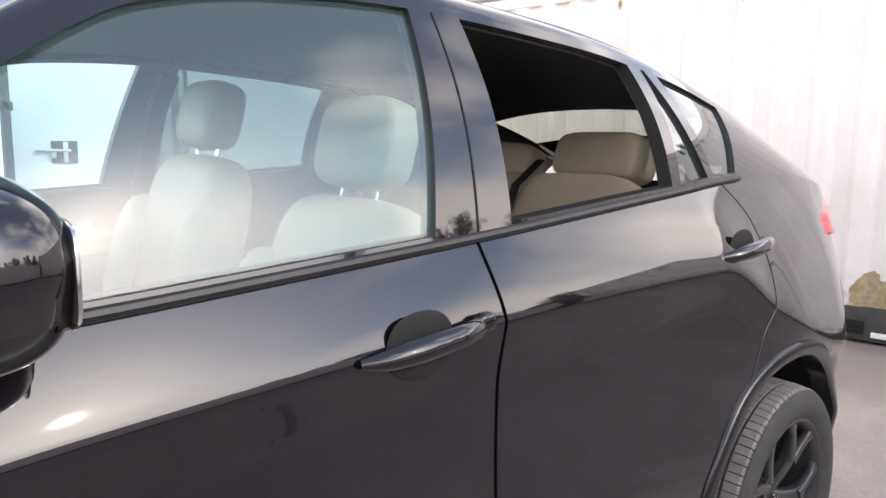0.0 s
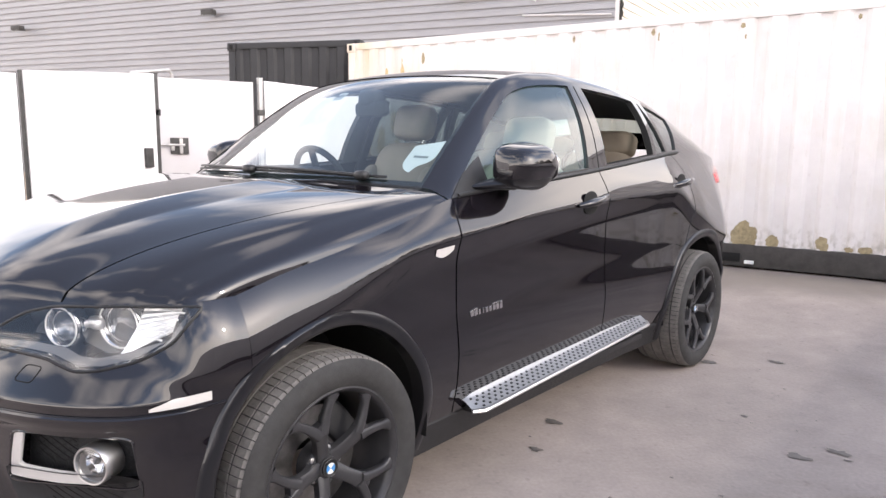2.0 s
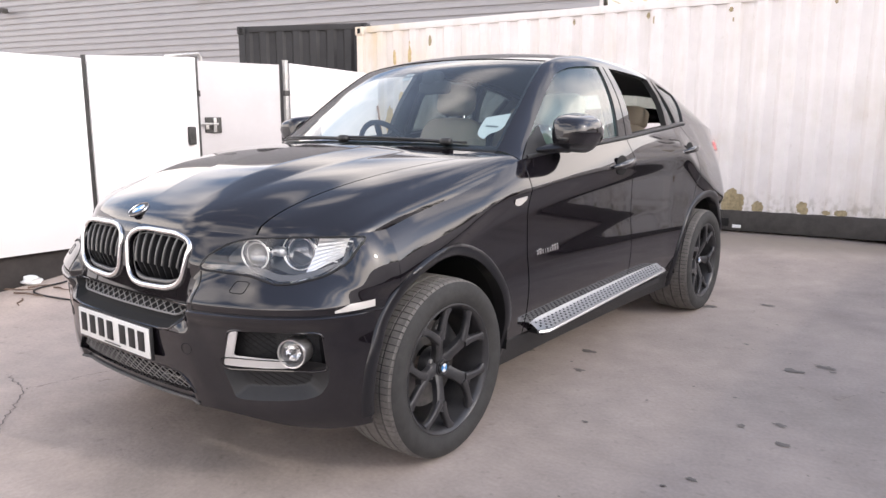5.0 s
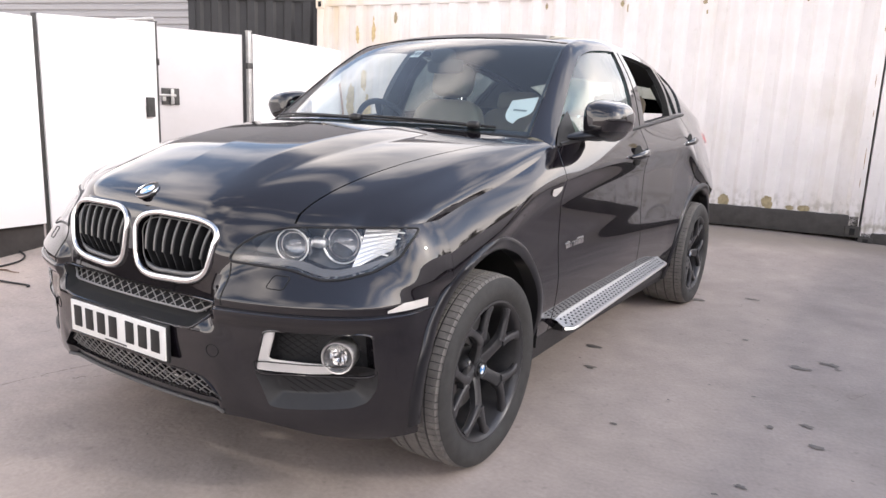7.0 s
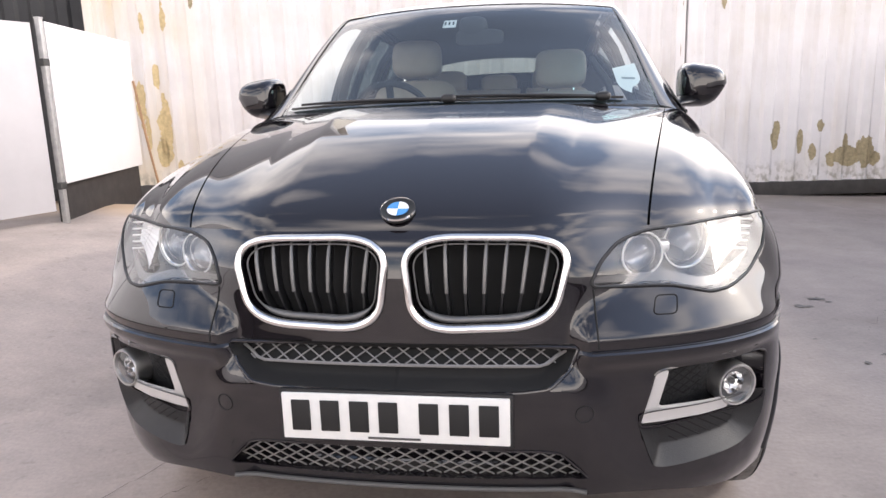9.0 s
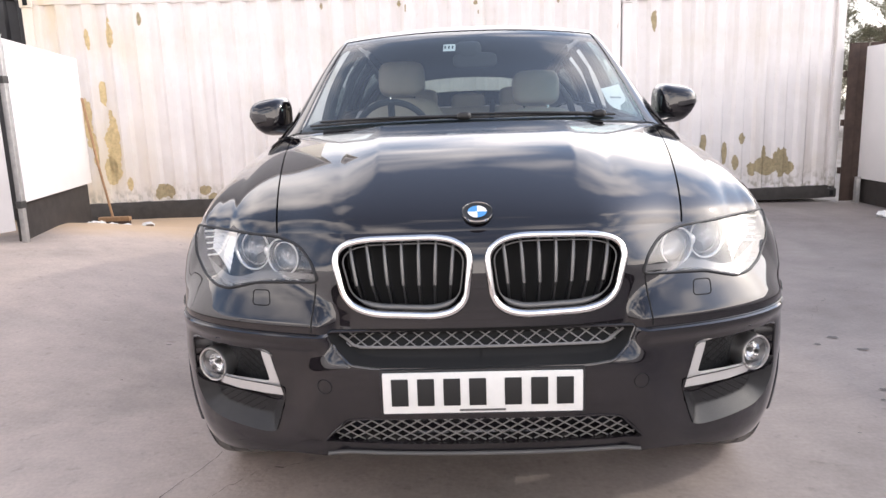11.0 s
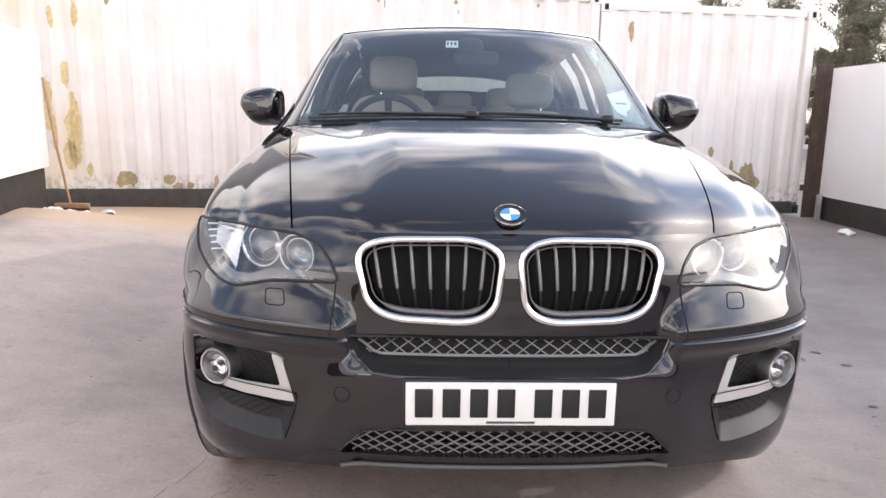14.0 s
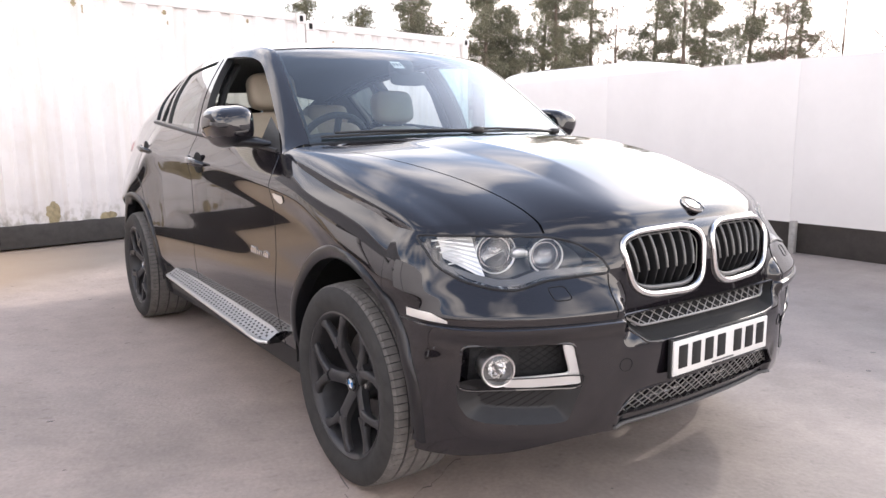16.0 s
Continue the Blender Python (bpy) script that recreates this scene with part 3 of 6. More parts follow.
for i, (s, z, w, hgt) in enumerate([(1.07, 0.74, 0.12, 0.36), (1.36, 0.67, 0.08, 0.26), (1.50, 0.57, 0.10, 0.22), (1.58, 0.84, 0.12, 0.15), (1.86, 0.48, 0.40, 0.26), (1.88, 0.64, 0.08, 0.24), (2.10, 0.55, 0.26, 0.38), (2.23, 0.45, 0.12, 0.22), (0.4, 2.3, 0.08, 0.25)]):
    peel(cont_b, s, z - 0.05, w, hgt, 60 + i)
part("fork_pocket", box(0.36, 0.01, 0.09, (3.15, -0.009, 0.09), 0.003), M_DARK, cont_a)
part("fork_pocket", box(0.36, 0.01, 0.09, (5.05, -0.009, 0.09), 0.003), M_DARK, cont_a)
part("lock_seal", box(0.09, 0.02, 0.035, (5.32, -0.016, 0.05), 0.004), M_PAPER, cont_a, "small white tag")
for k, (rz, rl) in enumerate([(0.62, 0.10), (0.93, 0.22), (1.31, 0.07), (1.66, 0.13), (2.12, 0.05)]):
    drip = [(LA - 0.05 + 0.012 * (k % 3) + 0.004 * noise.noise((k, j, 3.0)), -0.0055, rz - rl * j / 8) for j in range(9)]
    part("rust_streak", tube(drip, [0.004 * (1 - 0.7 * abs(j / 4 - 1)) for j in range(9)], 6), M_RUST, cont_a, "thin brown rust streak")

# ---- hoarding at the far side ----
M_HOARD = mat("white_hoarding_sheet", (0.72, 0.70, 0.70), 0.55, vary=0.04, scale=1.5, bump=0.03, bscale=12)
M_POST = mat("galvanised_post", (0.42, 0.41, 0.40), 0.5, 0.6, vary=0.2, scale=20)
M_BASE = mat("dark_kickboard", (0.035, 0.03, 0.028), 0.8, vary=0.3, scale=8)


def hoarding_panel(y0, y1, group):
    e = thing("hoarding_panel", (4.9, y0, 0), "smooth white painted hoarding sheet above a dark kickboard", "hoarding", group)
    w = y1 - y0
    part("sheet", box(0.018, w - 0.002, 1.60, (0, w / 2, 1.11), 0.001), M_HOARD, e)
    part("kickboard", box(0.05, w - 0.004, 0.30, (0.06, w / 2, 0.152), 0.004), M_BASE, e, "dark timber kickboard")
    part("back_rail", box(0.06, w - 0.01, 0.09, (0.06, w / 2, 1.5), 0.004), M_WOOD, e)
    part("post", box(0.09, 0.09, 1.88, (0.14, w - 0.06, 0.94), 0.006), M_POST, e, "steel support post")
    part("foot", box(0.05, 0.06, 0.33, (-0.04, w - 0.06, 0.165), 0.004), M_POST, e)


yy = 6.42
while yy > -14:
    hoarding_panel(yy - 2.44, yy, "hoarding along the yard")
    yy -= 2.44


def board_fence():
    e = thing("board_fence", (4.72, 6.5, 0), "dark brown vertical board fence panel", "fence")
    for k in range(7):
        part("board", box(0.118, 0.022, 1.95, (0.06 + 0.125 * k, 0.02 * (k % 2), 0.99), 0.003), M_WOOD, e)
    for z in (0.4, 1.0, 1.6):
        part("rail", box(0.9, 0.04, 0.08, (0.44, 0.06, z), 0.004), M_WOOD, e)


board_fence()

# ---- gates on the other side ----
M_GATE = mat("white_gate_sheet", (0.76, 0.74, 0.74), 0.5, vary=0.05, scale=2.0, bump=0.04, bscale=10, stain=((0.55, 0.5, 0.45), 0.25, 1.0))
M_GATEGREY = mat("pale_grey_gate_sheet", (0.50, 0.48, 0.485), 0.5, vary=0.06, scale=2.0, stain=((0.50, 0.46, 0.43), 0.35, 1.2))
M_GFRAME = mat("dark_gate_frame", (0.06, 0.058, 0.056), 0.6, 0.3, vary=0.3, scale=15)


def gate_leaf(p, q, ztop, zbot, paint, label, group, latch=None, base=True, sag=0.0):
    """A sheeted panel from p to q; its face looks to the yard."""
    length = math.hypot(q[0] - p[0], q[1] - p[1])
    turn = math.degrees(math.atan2(q[1] - p[1], q[0] - p[0]))
    gz = ground_z(*p)
    e = thing("gate", (p[0], p[1], 0), label, "gate", group, turn=turn)
    def hung(geo):
        """The leaf drops by sag towards its first end."""
        return [(x, y, z - sag * (1 - x / length)) for x, y, z in geo[0]], geo[1]
    part("sheet", hung(box(length - 0.03, 0.02, ztop - zbot, (length / 2, 0, (ztop + zbot) / 2), 0.003)), paint, e)
    for x0 in (0.017, length - 0.017):
        part("stile", hung(box(0.034, 0.036, ztop - zbot + 0.012, (x0, 0.029, (ztop + zbot) / 2), 0.004)), M_GFRAME, e)
    for z in (zbot + 0.03, (ztop + zbot) / 2, ztop - 0.03):
        part("rail", hung(box(length - 0.08, 0.034, 0.05, (length / 2, 0.029, z), 0.004)), M_GFRAME, e)
    if base:
        part("kickboard", box(length - 0.02, 0.04, zbot - gz + 0.12, (length / 2, 0.06, (zbot + gz) / 2 - 0.06), 0.004), M_BASE, e, "dark timber kickboard")
    # Plain dark boxes on the sheet stand in for the shaded openings.
    if latch == "slot":
        part("latch", box(0.08, 0.03, 0.17, (1.066, -0.026, 1.215), 0.006), M_GFRAME, e, "dark slot in the gate leaf, drawn as a plain box")
    if latch == "bolt":
        pl = part("latch", box(0.17, 0.03, 0.16, (0.405, -0.012, 1.315), 0.004), M_GFRAME, e, "dark opening with a steel slide bolt")
        part("bolt", tube([(0.22, -0.045, 1.325), (0.45, -0.045, 1.325)], 0.013, 8), M_POST, pl)
        part("keeper", box(0.032, 0.03, 0.15, (0.415, -0.04, 1.315), 0.005), M_POST, pl)
        part("hasp", box(0.035, 0.025, 0.06, (0.335, -0.036, 1.30), 0.004), M_POST, pl)
    return e


G = "gates along the yard"
gate_leaf((-3.05, -6.8), (-3.12, -4.3), 1.84, 0.33, M_GATE, "white sheeted hoarding panel on a dark kickboard", G)
gate_leaf((-3.12, -4.29), (-3.19, -1.81), 1.84, 0.33, M_GATE, "white sheeted hoarding panel on a dark kickboard", G)
gate_leaf((-3.19, -1.80), (-3.27, 0.66), 1.84, 0.33, M_GATE, "white sheeted hoarding panel on a dark kickboard", G)
gate_leaf((-3.32, 0.70), (-3.55, 1.86), 1.95, 0.30, M_GATE, "white sheeted gate leaf standing slightly open", G, latch="slot", base=False, sag=0.08)
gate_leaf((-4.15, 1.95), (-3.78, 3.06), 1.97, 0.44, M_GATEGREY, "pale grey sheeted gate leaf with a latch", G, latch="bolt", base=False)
gate_leaf((-3.74, 3.14), (-4.20, 5.08), 1.99, 0.66, M_GATE, "white sheeted panel next to the container", G, base=True)


def post(x, y, ztop, r, label, cat="post", dark=False):
    paint = M_GFRAME if dark else M_POST
    e = thing("gate_post", (x, y, ground_z(x, y) - 0.02), label, cat)
    hgt = ztop - ground_z(x, y)
    part("shaft", box(r, r, hgt + 0.02, (0, 0, hgt / 2), 0.006), paint, e)
    part("cap", box(r + 0.006, r + 0.006, 0.012, (0, 0, hgt + 0.012), 0.003), paint, e)
    part("hinge", box(0.05, r + 0.03, 0.06, (0, 0, hgt * 0.8), 0.006), M_GFRAME, e)
    part("hinge", box(0.05, r + 0.03, 0.06, (0, 0, hgt * 0.2), 0.006), M_GFRAME, e)


post(-3.74, 3.10, 2.02, 0.045, "grey steel gate post with two hinges")
post(-3.64, 1.90, 1.97, 0.05, "dark steel gate post with two hinges", dark=True)


def pipe_frame():
    e = thing("pipe_frame", (-4.6, 1.2, ground_z(-4.6, 1.2)), "thin bent steel pipe frame behind the gates", "pipe")
    part("pipe", tube([(0, 0.95, 0), (0, 0.95, 1.74), (0, 0.97, 1.79), (0, 1.38, 1.85), (0, 1.41, 1.81), (0, 1.41, 0)], 0.018, 8), M_POST, e)


pipe_frame()


def broom():
    e = thing("broom", (-4.06, 5.2, ground_z(-4.06, 5.2)), "wooden broom leaning against the white container", "broom")
    M_STICK = mat("broom_stick_wood", (0.36, 0.22, 0.12), 0.7, vary=0.2, scale=20)
    part("handle", tube([(0, 0, 0.05), (-0.05, -0.10, 0.7), (-0.09, -0.19, 1.42)], 0.014, 8), M_STICK, e)
    part("head", box(0.36, 0.07, 0.05, (0.02, -0.01, 0.075), 0.01), M_STICK, e, "wooden broom head")
    part("bristles", box(0.34, 0.06, 0.05, (0.02, -0.01, 0.026), 0.006), M_WOOD, e)


broom()


def litter():
    rnd = random.Random(9)
    M_DEBRIS = mat("brown_debris", (0.16, 0.11, 0.08), 0.9, vary=0.4, scale=20)
    geos = []
    for i in range(60):
        x, y, s = -4.35 + rnd.gauss(0, 0.28), 5.0 + rnd.gauss(0, 0.12), rnd.uniform(0.02, 0.07)
        if y > 5.3:
            continue
        geos.append(moved(blob(s * 1.6, s, s * 0.6, (0, 0, 0), 0.8, 8, 5), pose(x, y, ground_z(x, y) + s * 0.22, rnd.uniform(-15, 15), rnd.uniform(-15, 15), rnd.uniform(0, 180))))
    tagged(part("rubble", join(*geos), M_DEBRIS, None), "small heap of brown leaves and rubble", "rubble", kind="stuff")
    for (x, y, s) in [(-4.2, 4.92, 0.09), (-4.05, 4.85, 0.06), (-4.12, 4.96, 0.10), (-3.98, 5.0, 0.07), (-3.6, 5.06, 0.07), (-3.68, 4.72, 0.05), (-3.92, 4.55, 0.06), (-4.75, 4.95, 0.07), (4.55, 5.2, 0.1), (-4.62, 4.7, 0.05), (-3.75, 4.9, 0.05), (-3.3, 0.12, 0.09), (-3.05, -0.3, 0.05), (-3.42, 0.3, 0.06)]:
        c = new("crumpled_paper", None)
        c.matrix_world = pose(x, y, ground_z(x, y))
        tagged(c, "crumpled scrap of white paper on the ground", "litter", "paper scraps")
        bm = bmesh.new()
        bmesh.ops.create_icosphere(bm, subdivisions=2, radius=s)
        for v in bm.verts:
            v.co *= rnd.uniform(0.6, 1.1)
            v.co.z = max(v.co.z * 0.5 + s * 0.3, 0.002)
        part("scrap", bm, M_PAPER, c, sharp=10)

    for k, (x, y, ln, an) in enumerate([(-3.0, 0.0, 0.32, 20), (-3.12, 0.16, 0.24, 75), (-2.88, -0.12, 0.2, -30), (-3.22, -0.02, 0.28, 40), (-2.95, 0.2, 0.18, 10), (-4.5, 4.8, 0.25, 60), (-4.35, 4.75, 0.2, 15)]):
        c = thing("stick", (x, y, ground_z(x, y)), "thin dry brown twig on the ground", "twig", "fallen twigs", turn=an)
        part("twig", tube([(-ln / 2, 0, 0.008), (-ln / 6, 0.01, 0.012), (ln / 5, -0.012, 0.012), (ln / 2, 0.008, 0.007)], [0.007, 0.006, 0.005, 0.003], 6), M_DEBRIS, c)


litter()


def cable():
    rnd = random.Random(3)
    pts = []
    for k in range(40):
        t = k / 39
        x = -3.35 + 0.75 * t + 0.1 * math.sin(9 * t)
        y = 0.35 - 0.35 * t + 0.12 * math.sin(7 * t + 1)
        pts.append((x, y, ground_z(x, y) + 0.011))
    e = thing("cable", (0, 0, 0), "thin black cable lying loosely on the concrete", "cable")
    part("wire", tube(pts, 0.007, 6), M_TRIM, e)


cable()

# ---- industrial building behind ----
M_CLAD = mat("grey_profiled_cladding", (0.31, 0.31, 0.325), 0.45, 0.2, vary=0.05, scale=0.6)
M_CREAM = mat("cream_profiled_cladding", (0.66, 0.63, 0.56), 0.5, vary=0.05, scale=0.6)
M_FLASH = mat("pale_corner_flashing", (0.56, 0.55, 0.55), 0.45, 0.2)


def cladding(length, z0, z1, pitch, depth, up=True):
    """Sheet with ribs that run along it."""
    vs, fs = [], []
    z = z0
    rows = []
    while z < z1:
        rows += [(z, 0.0), (z + pitch * 0.55, 0.0), (z + pitch * 0.68, depth), (z + pitch * 0.87, depth)]
        z += pitch
    rows.append((z1, 0.0))
    for zz, dd in rows:
        vs += [(0, dd, zz), (length, dd, zz)]
    for i in range(len(rows) - 1):
        fs.append([2 * i, 2 * i + 1, 2 * i + 3, 2 * i + 2])
    return vs, fs


def building():
    a, b = (-27.6, 8.05), (-5.5, 14.5)
    length = math.hypot(b[0] - a[0], b[1] - a[1])
    turn = math.degrees(math.atan2(b[1] - a[1], b[0] - a[0]))
    e = thing("warehouse", (*a, 0), "large warehouse clad in grey horizontal ribbed sheeting", "building", turn=turn)
    part("front_wall", cladding(length, 0, 8.6, 0.2, 0.04), M_CLAD, e, sharp=15)
    part("corner_flashing", box(0.1, 0.12, 8.7, (length + 0.0, 0.05, 4.35), 0.01), M_FLASH, e)
    part("corner_flashing", box(0.22, 0.22, 8.7, (-0.02, 0.05, 4.35), 0.01), M_FLASH, e)
    part("roof", box(length + 0.5, 15.4, 0.25, (length / 2, 7.6, 8.75), 0.02), M_FLASH, e)
    part("parapet", box(length + 0.4, 0.2, 0.3, (length / 2, -0.02, 8.7), 0.02), M_FLASH, e)
    part("end_wall", box(0.1, 15, 8.6, (0.05, 7.62, 4.3)), M_CLAD, e)
    part("end_wall", box(0.1, 15, 8.6, (length - 0.07, 7.68, 4.3)), M_CREAM, e)
    for k, (s, z) in enumerate([(2.35, 5.2), (10.9, 5.2), (19.1, 5.2)]):
        lamp = part("flood_lamp", box(0.42, 0.22, 0.16, (s, -0.28, z), 0.02), M_GFRAME, e, "grey wall mounted flood lamp")
        part("bracket", box(0.06, 0.24, 0.05, (s, -0.12, z - 0.02), 0.005), M_GFRAME, lamp)
        part("lens", box(0.36, 0.16, 0.012, (s, -0.3, z - 0.084)), M_LENS, lamp)
    cam_box = part("security_camera", box(0.1, 0.3, 0.1, (21.0, -0.3, 5.0), 0.02), M_PAPER, e, "small white security camera")
    part("arm", box(0.04, 0.3, 0.04, (21.0, -0.14, 4.9), 0.005), M_PAPER, cam_box)
    part("pipe", tube([(20.7, -0.06, 4.55), (22.9, -0.06, 4.45)], 0.025, 6), M_FLASH, e)
    # The warehouse's own end wall, built as a separate block.
    f = thing("warehouse_end_block", (b[0] + 0.16, b[1] + 0.02, 0), "long end wall of the warehouse in cream ribbed sheeting", "building", turn=97)
    part("front_wall", cladding(40, 0, 7.5, 0.2, 0.04), M_CREAM, f, sharp=15)
    part("roof", box(24, 5, 0.12, (27.9, 2.5, 7.45), 0.02), M_FLASH, f)
    part("end_wall", box(0.1, 5, 7.4, (39.9, 2.55, 3.7)), M_CREAM, f)


building()

# ---- the car: shape functions (front axle at y = 0, nose to -y) ----
ZT = curve_fn([-0.45, -0.36, -0.15, 0.1, 0.35, 0.6, 0.66, 1.2, 1.65, 2.4, 2.8, 3.2, 3.6, 3.8], [0.93, 0.942, 0.995, 1.045, 1.10, 1.163, 1.173, 1.21, 1.241, 1.298, 1.325, 1.328, 1.288, 1.245])
XT = curve_fn([-0.45, -0.36, -0.15, 0.1, 0.35, 0.6, 0.66, 1.2, 1.65, 2.4, 2.8, 3.2, 3.6, 3.8], [0.875, 0.885, 0.90, 0.905, 0.896, 0.88, 0.877, 0.886, 0.886, 0.86, 0.835, 0.805, 0.762, 0.71])
WB = curve_fn([-0.45, -0.2, 0.0, 0.5, 1.2, 1.8, 2.3, 2.7, 2.95, 3.3, 3.55, 3.8], [0.95, 0.963, 0.966, 0.955, 0.948, 0.948, 0.958, 0.986, 1.002, 0.984, 0.918, 0.765])
Z1 = curve_fn([-0.45, 0.0, 0.33, 0.6, 1.2, 1.9, 2.5, 2.8, 3.3, 3.8], [0.72, 0.88, 1.0, 1.035, 1.085, 1.112, 1.12, 0.97, 0.80, 0.75])
EX = curve_fn([-0.45, 0.3, 0.8, 3.0, 3.8], [2.3, 1.7, 1.12, 1.35, 1.5])
LOW = curve_fn([0.2, 0.30, 0.38, 0.5, 0.6, 0.75, 0.9, 1.0], [0.095, 0.066, 0.043, 0.018, 0.010, 0.019, 0.018, 0.0])


def side_x(y, z):
    """Half width of the body at y and height z."""
    w, z1, zt = WB(y), Z1(y), ZT(y)
    inset = LOW(min(z, 0.5)) if z <= 0.5 else LOW(lerp(0.5, 1.0, min((z - 0.5) / max(z1 - 0.5, 0.01), 1)))
    x = w - inset
    if z > z1:
        t = (z - z1) / max(zt - z1, 0.01)
        x = w - (w - XT(y)) * abs(t) ** EX(y)
    return x


NOSE = [(0, -0.852), (0.22, -0.846), (0.42, -0.823), (0.60, -0.772), (0.75, -0.70), (0.86, -0.61), (0.922, -0.51), (0.948, -0.42), (0.9595, -0.30)]


def _spline(pts, t):
    """Catmull-Rom through the points, t from 0 to 1."""
    n = len(pts) - 1
    k = min(int(t * n), n - 1)
    f = t * n - k
    g = lambda i: np.array(pts[i]) if 0 <= i <= n else (2 * np.array(pts[0]) - np.array(pts[1]) if i < 0 else 2 * np.array(pts[n]) - np.array(pts[n - 1]))
    a, b, c, d = g(k - 1), g(k), g(k + 1), g(k + 2)
    if k == 0:
        a = np.array((-pts[1][0], pts[1][1])) if len(pts[0]) == 2 and pts[0][0] == 0 else a
    return 0.5 * (2 * b + (c - a) * f + (2 * a - 5 * b + 4 * c - d) * f * f + (3 * b - a - 3 * c + d) * f**3)


_tab = np.array([_spline(NOSE, i / 400) for i in range(401)])
_tan = np.gradient(_tab, axis=0)
_tan /= np.linalg.norm(_tan, axis=1)[:, None]
_ax = np.linspace(0, 1, 401)
D_OUT = curve_fn([0.22, 0.30, 0.36, 0.42, 0.5, 0.6, 0.688, 0.693, 0.718, 0.728, 0.745, 0.78, 0.82, 0.86, 0.90, 0.96], [0.11, 0.052, 0.03, 0.018, 0.008, 0.0, 0.0, 0.011, 0.009, 0.014, 0.025, 0.049, 0.080, 0.105, 0.13, 0.165])
D_MID = curve_fn([0.22, 0.30, 0.36, 0.42, 0.5, 0.6, 0.70, 0.745, 0.85, 0.90, 0.93, 0.95, 0.975], [0.13, 0.07, 0.05, 0.025, 0.008, 0.0, 0.046, 0.0505, 0.058, 0.068, 0.080, 0.096, 0.13])
ZF = curve_fn([0, 0.25, 0.40, 0.62, 0.8, 1.0], [0.955, 0.951, 0.942, 0.943, 0.95, ZT(-0.30) + 0.004])


def nose(u, z, push=0.0):
    """A point of the front end: u runs from the middle round the corner."""
    px, py = float(np.interp(u, _ax, _tab[:, 0])), float(np.interp(u, _ax, _tab[:, 1]))
    tx, ty = float(np.interp(u, _ax, _tan[:, 0])), float(np.interp(u, _ax, _tan[:, 1]))
    mid = 1 - smooth(lerp(0.392, 0.30, smooth(0.84, 0.92, z)), lerp(0.436, 0.64, smooth(0.72, 0.88, z)), px)
    d = lerp(D_OUT(z), D_MID(z), mid)
    d += 0.020 * smooth(0.42, 0.54, px + 0.5 * (z - 0.53)) * (1 - smooth(0.84, 0.94, px)) * smooth(0.30, 0.45, z) * (1 - smooth(0.635, 0.68, z))
    b = smooth(0.60, 0.97, u)
    d = lerp(d, (0.9595 - side_x(-0.30, z)) * lerp(0.35, 1.0, smooth(0.42, 0.62, z)), b) + push
    return (px - ty * d, py + tx * d, z)


def nose_y(x, z, push=0.0):
    """The front surface's point at x (either side) and height z."""
    lo, hi = 0.0, 1.0
    for _ in range(26):
        m = (lo + hi) / 2
        if nose(m, z)[0] < abs(x):
            lo = m
        else:
            hi = m
    p = nose(lo, z, push)
    return (math.copysign(p[0], x) if x else p[0], p[1], z)


def nose_u(x, z):
    lo, hi = 0.0, 1.0
    for _ in range(26):
        m = (lo + hi) / 2
        if nose(m, z)[0] < x:
            lo = m
        else:
            hi = m
    return lo


def poly_depth(poly, x, z):
    """How far inside the outline a point lies (minus: outside)."""
    inside, best = False, 9.0
    n = len(poly)
    for i in range(n):
        (x1, z1), (x2, z2) = poly[i], poly[(i + 1) % n]
        if (z1 > z) != (z2 > z) and x < (x2 - x1) * (z - z1) / (z2 - z1) + x1:
            inside = not inside
        dx, dz = x2 - x1, z2 - z1
        t = min(max(((x - x1) * dx + (z - z1) * dz) / (dx * dx + dz * dz + 1e-12), 0), 1)
        best = min(best, math.hypot(x - x1 - t * dx, z - z1 - t * dz))
    return best if inside else -best


def round_poly(pts, n=8, k=0.35):
    """Rounds the corners of an outline."""
    out = []
    m = len(pts)
    for i in range(m):
        a, b, c = (np.array(pts[(i + j) % m], float) for j in (-1, 0, 1))
        p, q = b + (a - b) * k, b + (c - b) * k
        for j in range(n + 1):
            t = j / n
            out.append(tuple((1 - t) ** 2 * p + 2 * t * (1 - t) * b + t * t * q))
    return out


CLUSTER = round_poly([(0.581, 0.637), (0.862, 0.637), (0.868, 0.498), (0.544, 0.494)], 5, 0.12)
SCOOP = round_poly([(0.545, 0.540), (0.872, 0.540), (0.866, 0.460), (0.842, 0.414), (0.800, 0.396), (0.588, 0.384), (0.570, 0.430), (0.545, 0.505)], 5, 0.3)
FOG_AT = (0.785, 0.565)
CHIN = round_poly([(-0.412, 0.704), (0.412, 0.704), (0.392, 0.652), (0.345, 0.614), (0.28, 0.606), (-0.28, 0.606), (-0.345, 0.614), (-0.392, 0.652)], 5, 0.2)
INTAKE = round_poly([(-0.36, 0.462), (0.36, 0.462), (0.445, 0.376), (-0.445, 0.376)], 5, 0.15)
KIDNEY = round_poly([(0.016, 0.944), (0.396, 0.938), (0.352, 0.746), (0.040, 0.735)], 14, 0.34)
LAMP = round_poly([(0.432, 0.826), (0.455, 0.876), (0.50, 0.915), (0.57, 0.933), (0.72, 0.938), (0.83, 0.941), (0.886, 0.942), (0.886, 0.910), (0.872, 0.858), (0.825, 0.815), (0.765, 0.795), (0.715, 0.792), (0.67, 0.803), (0.62, 0.815), (0.52, 0.820)], 3, 0.3)
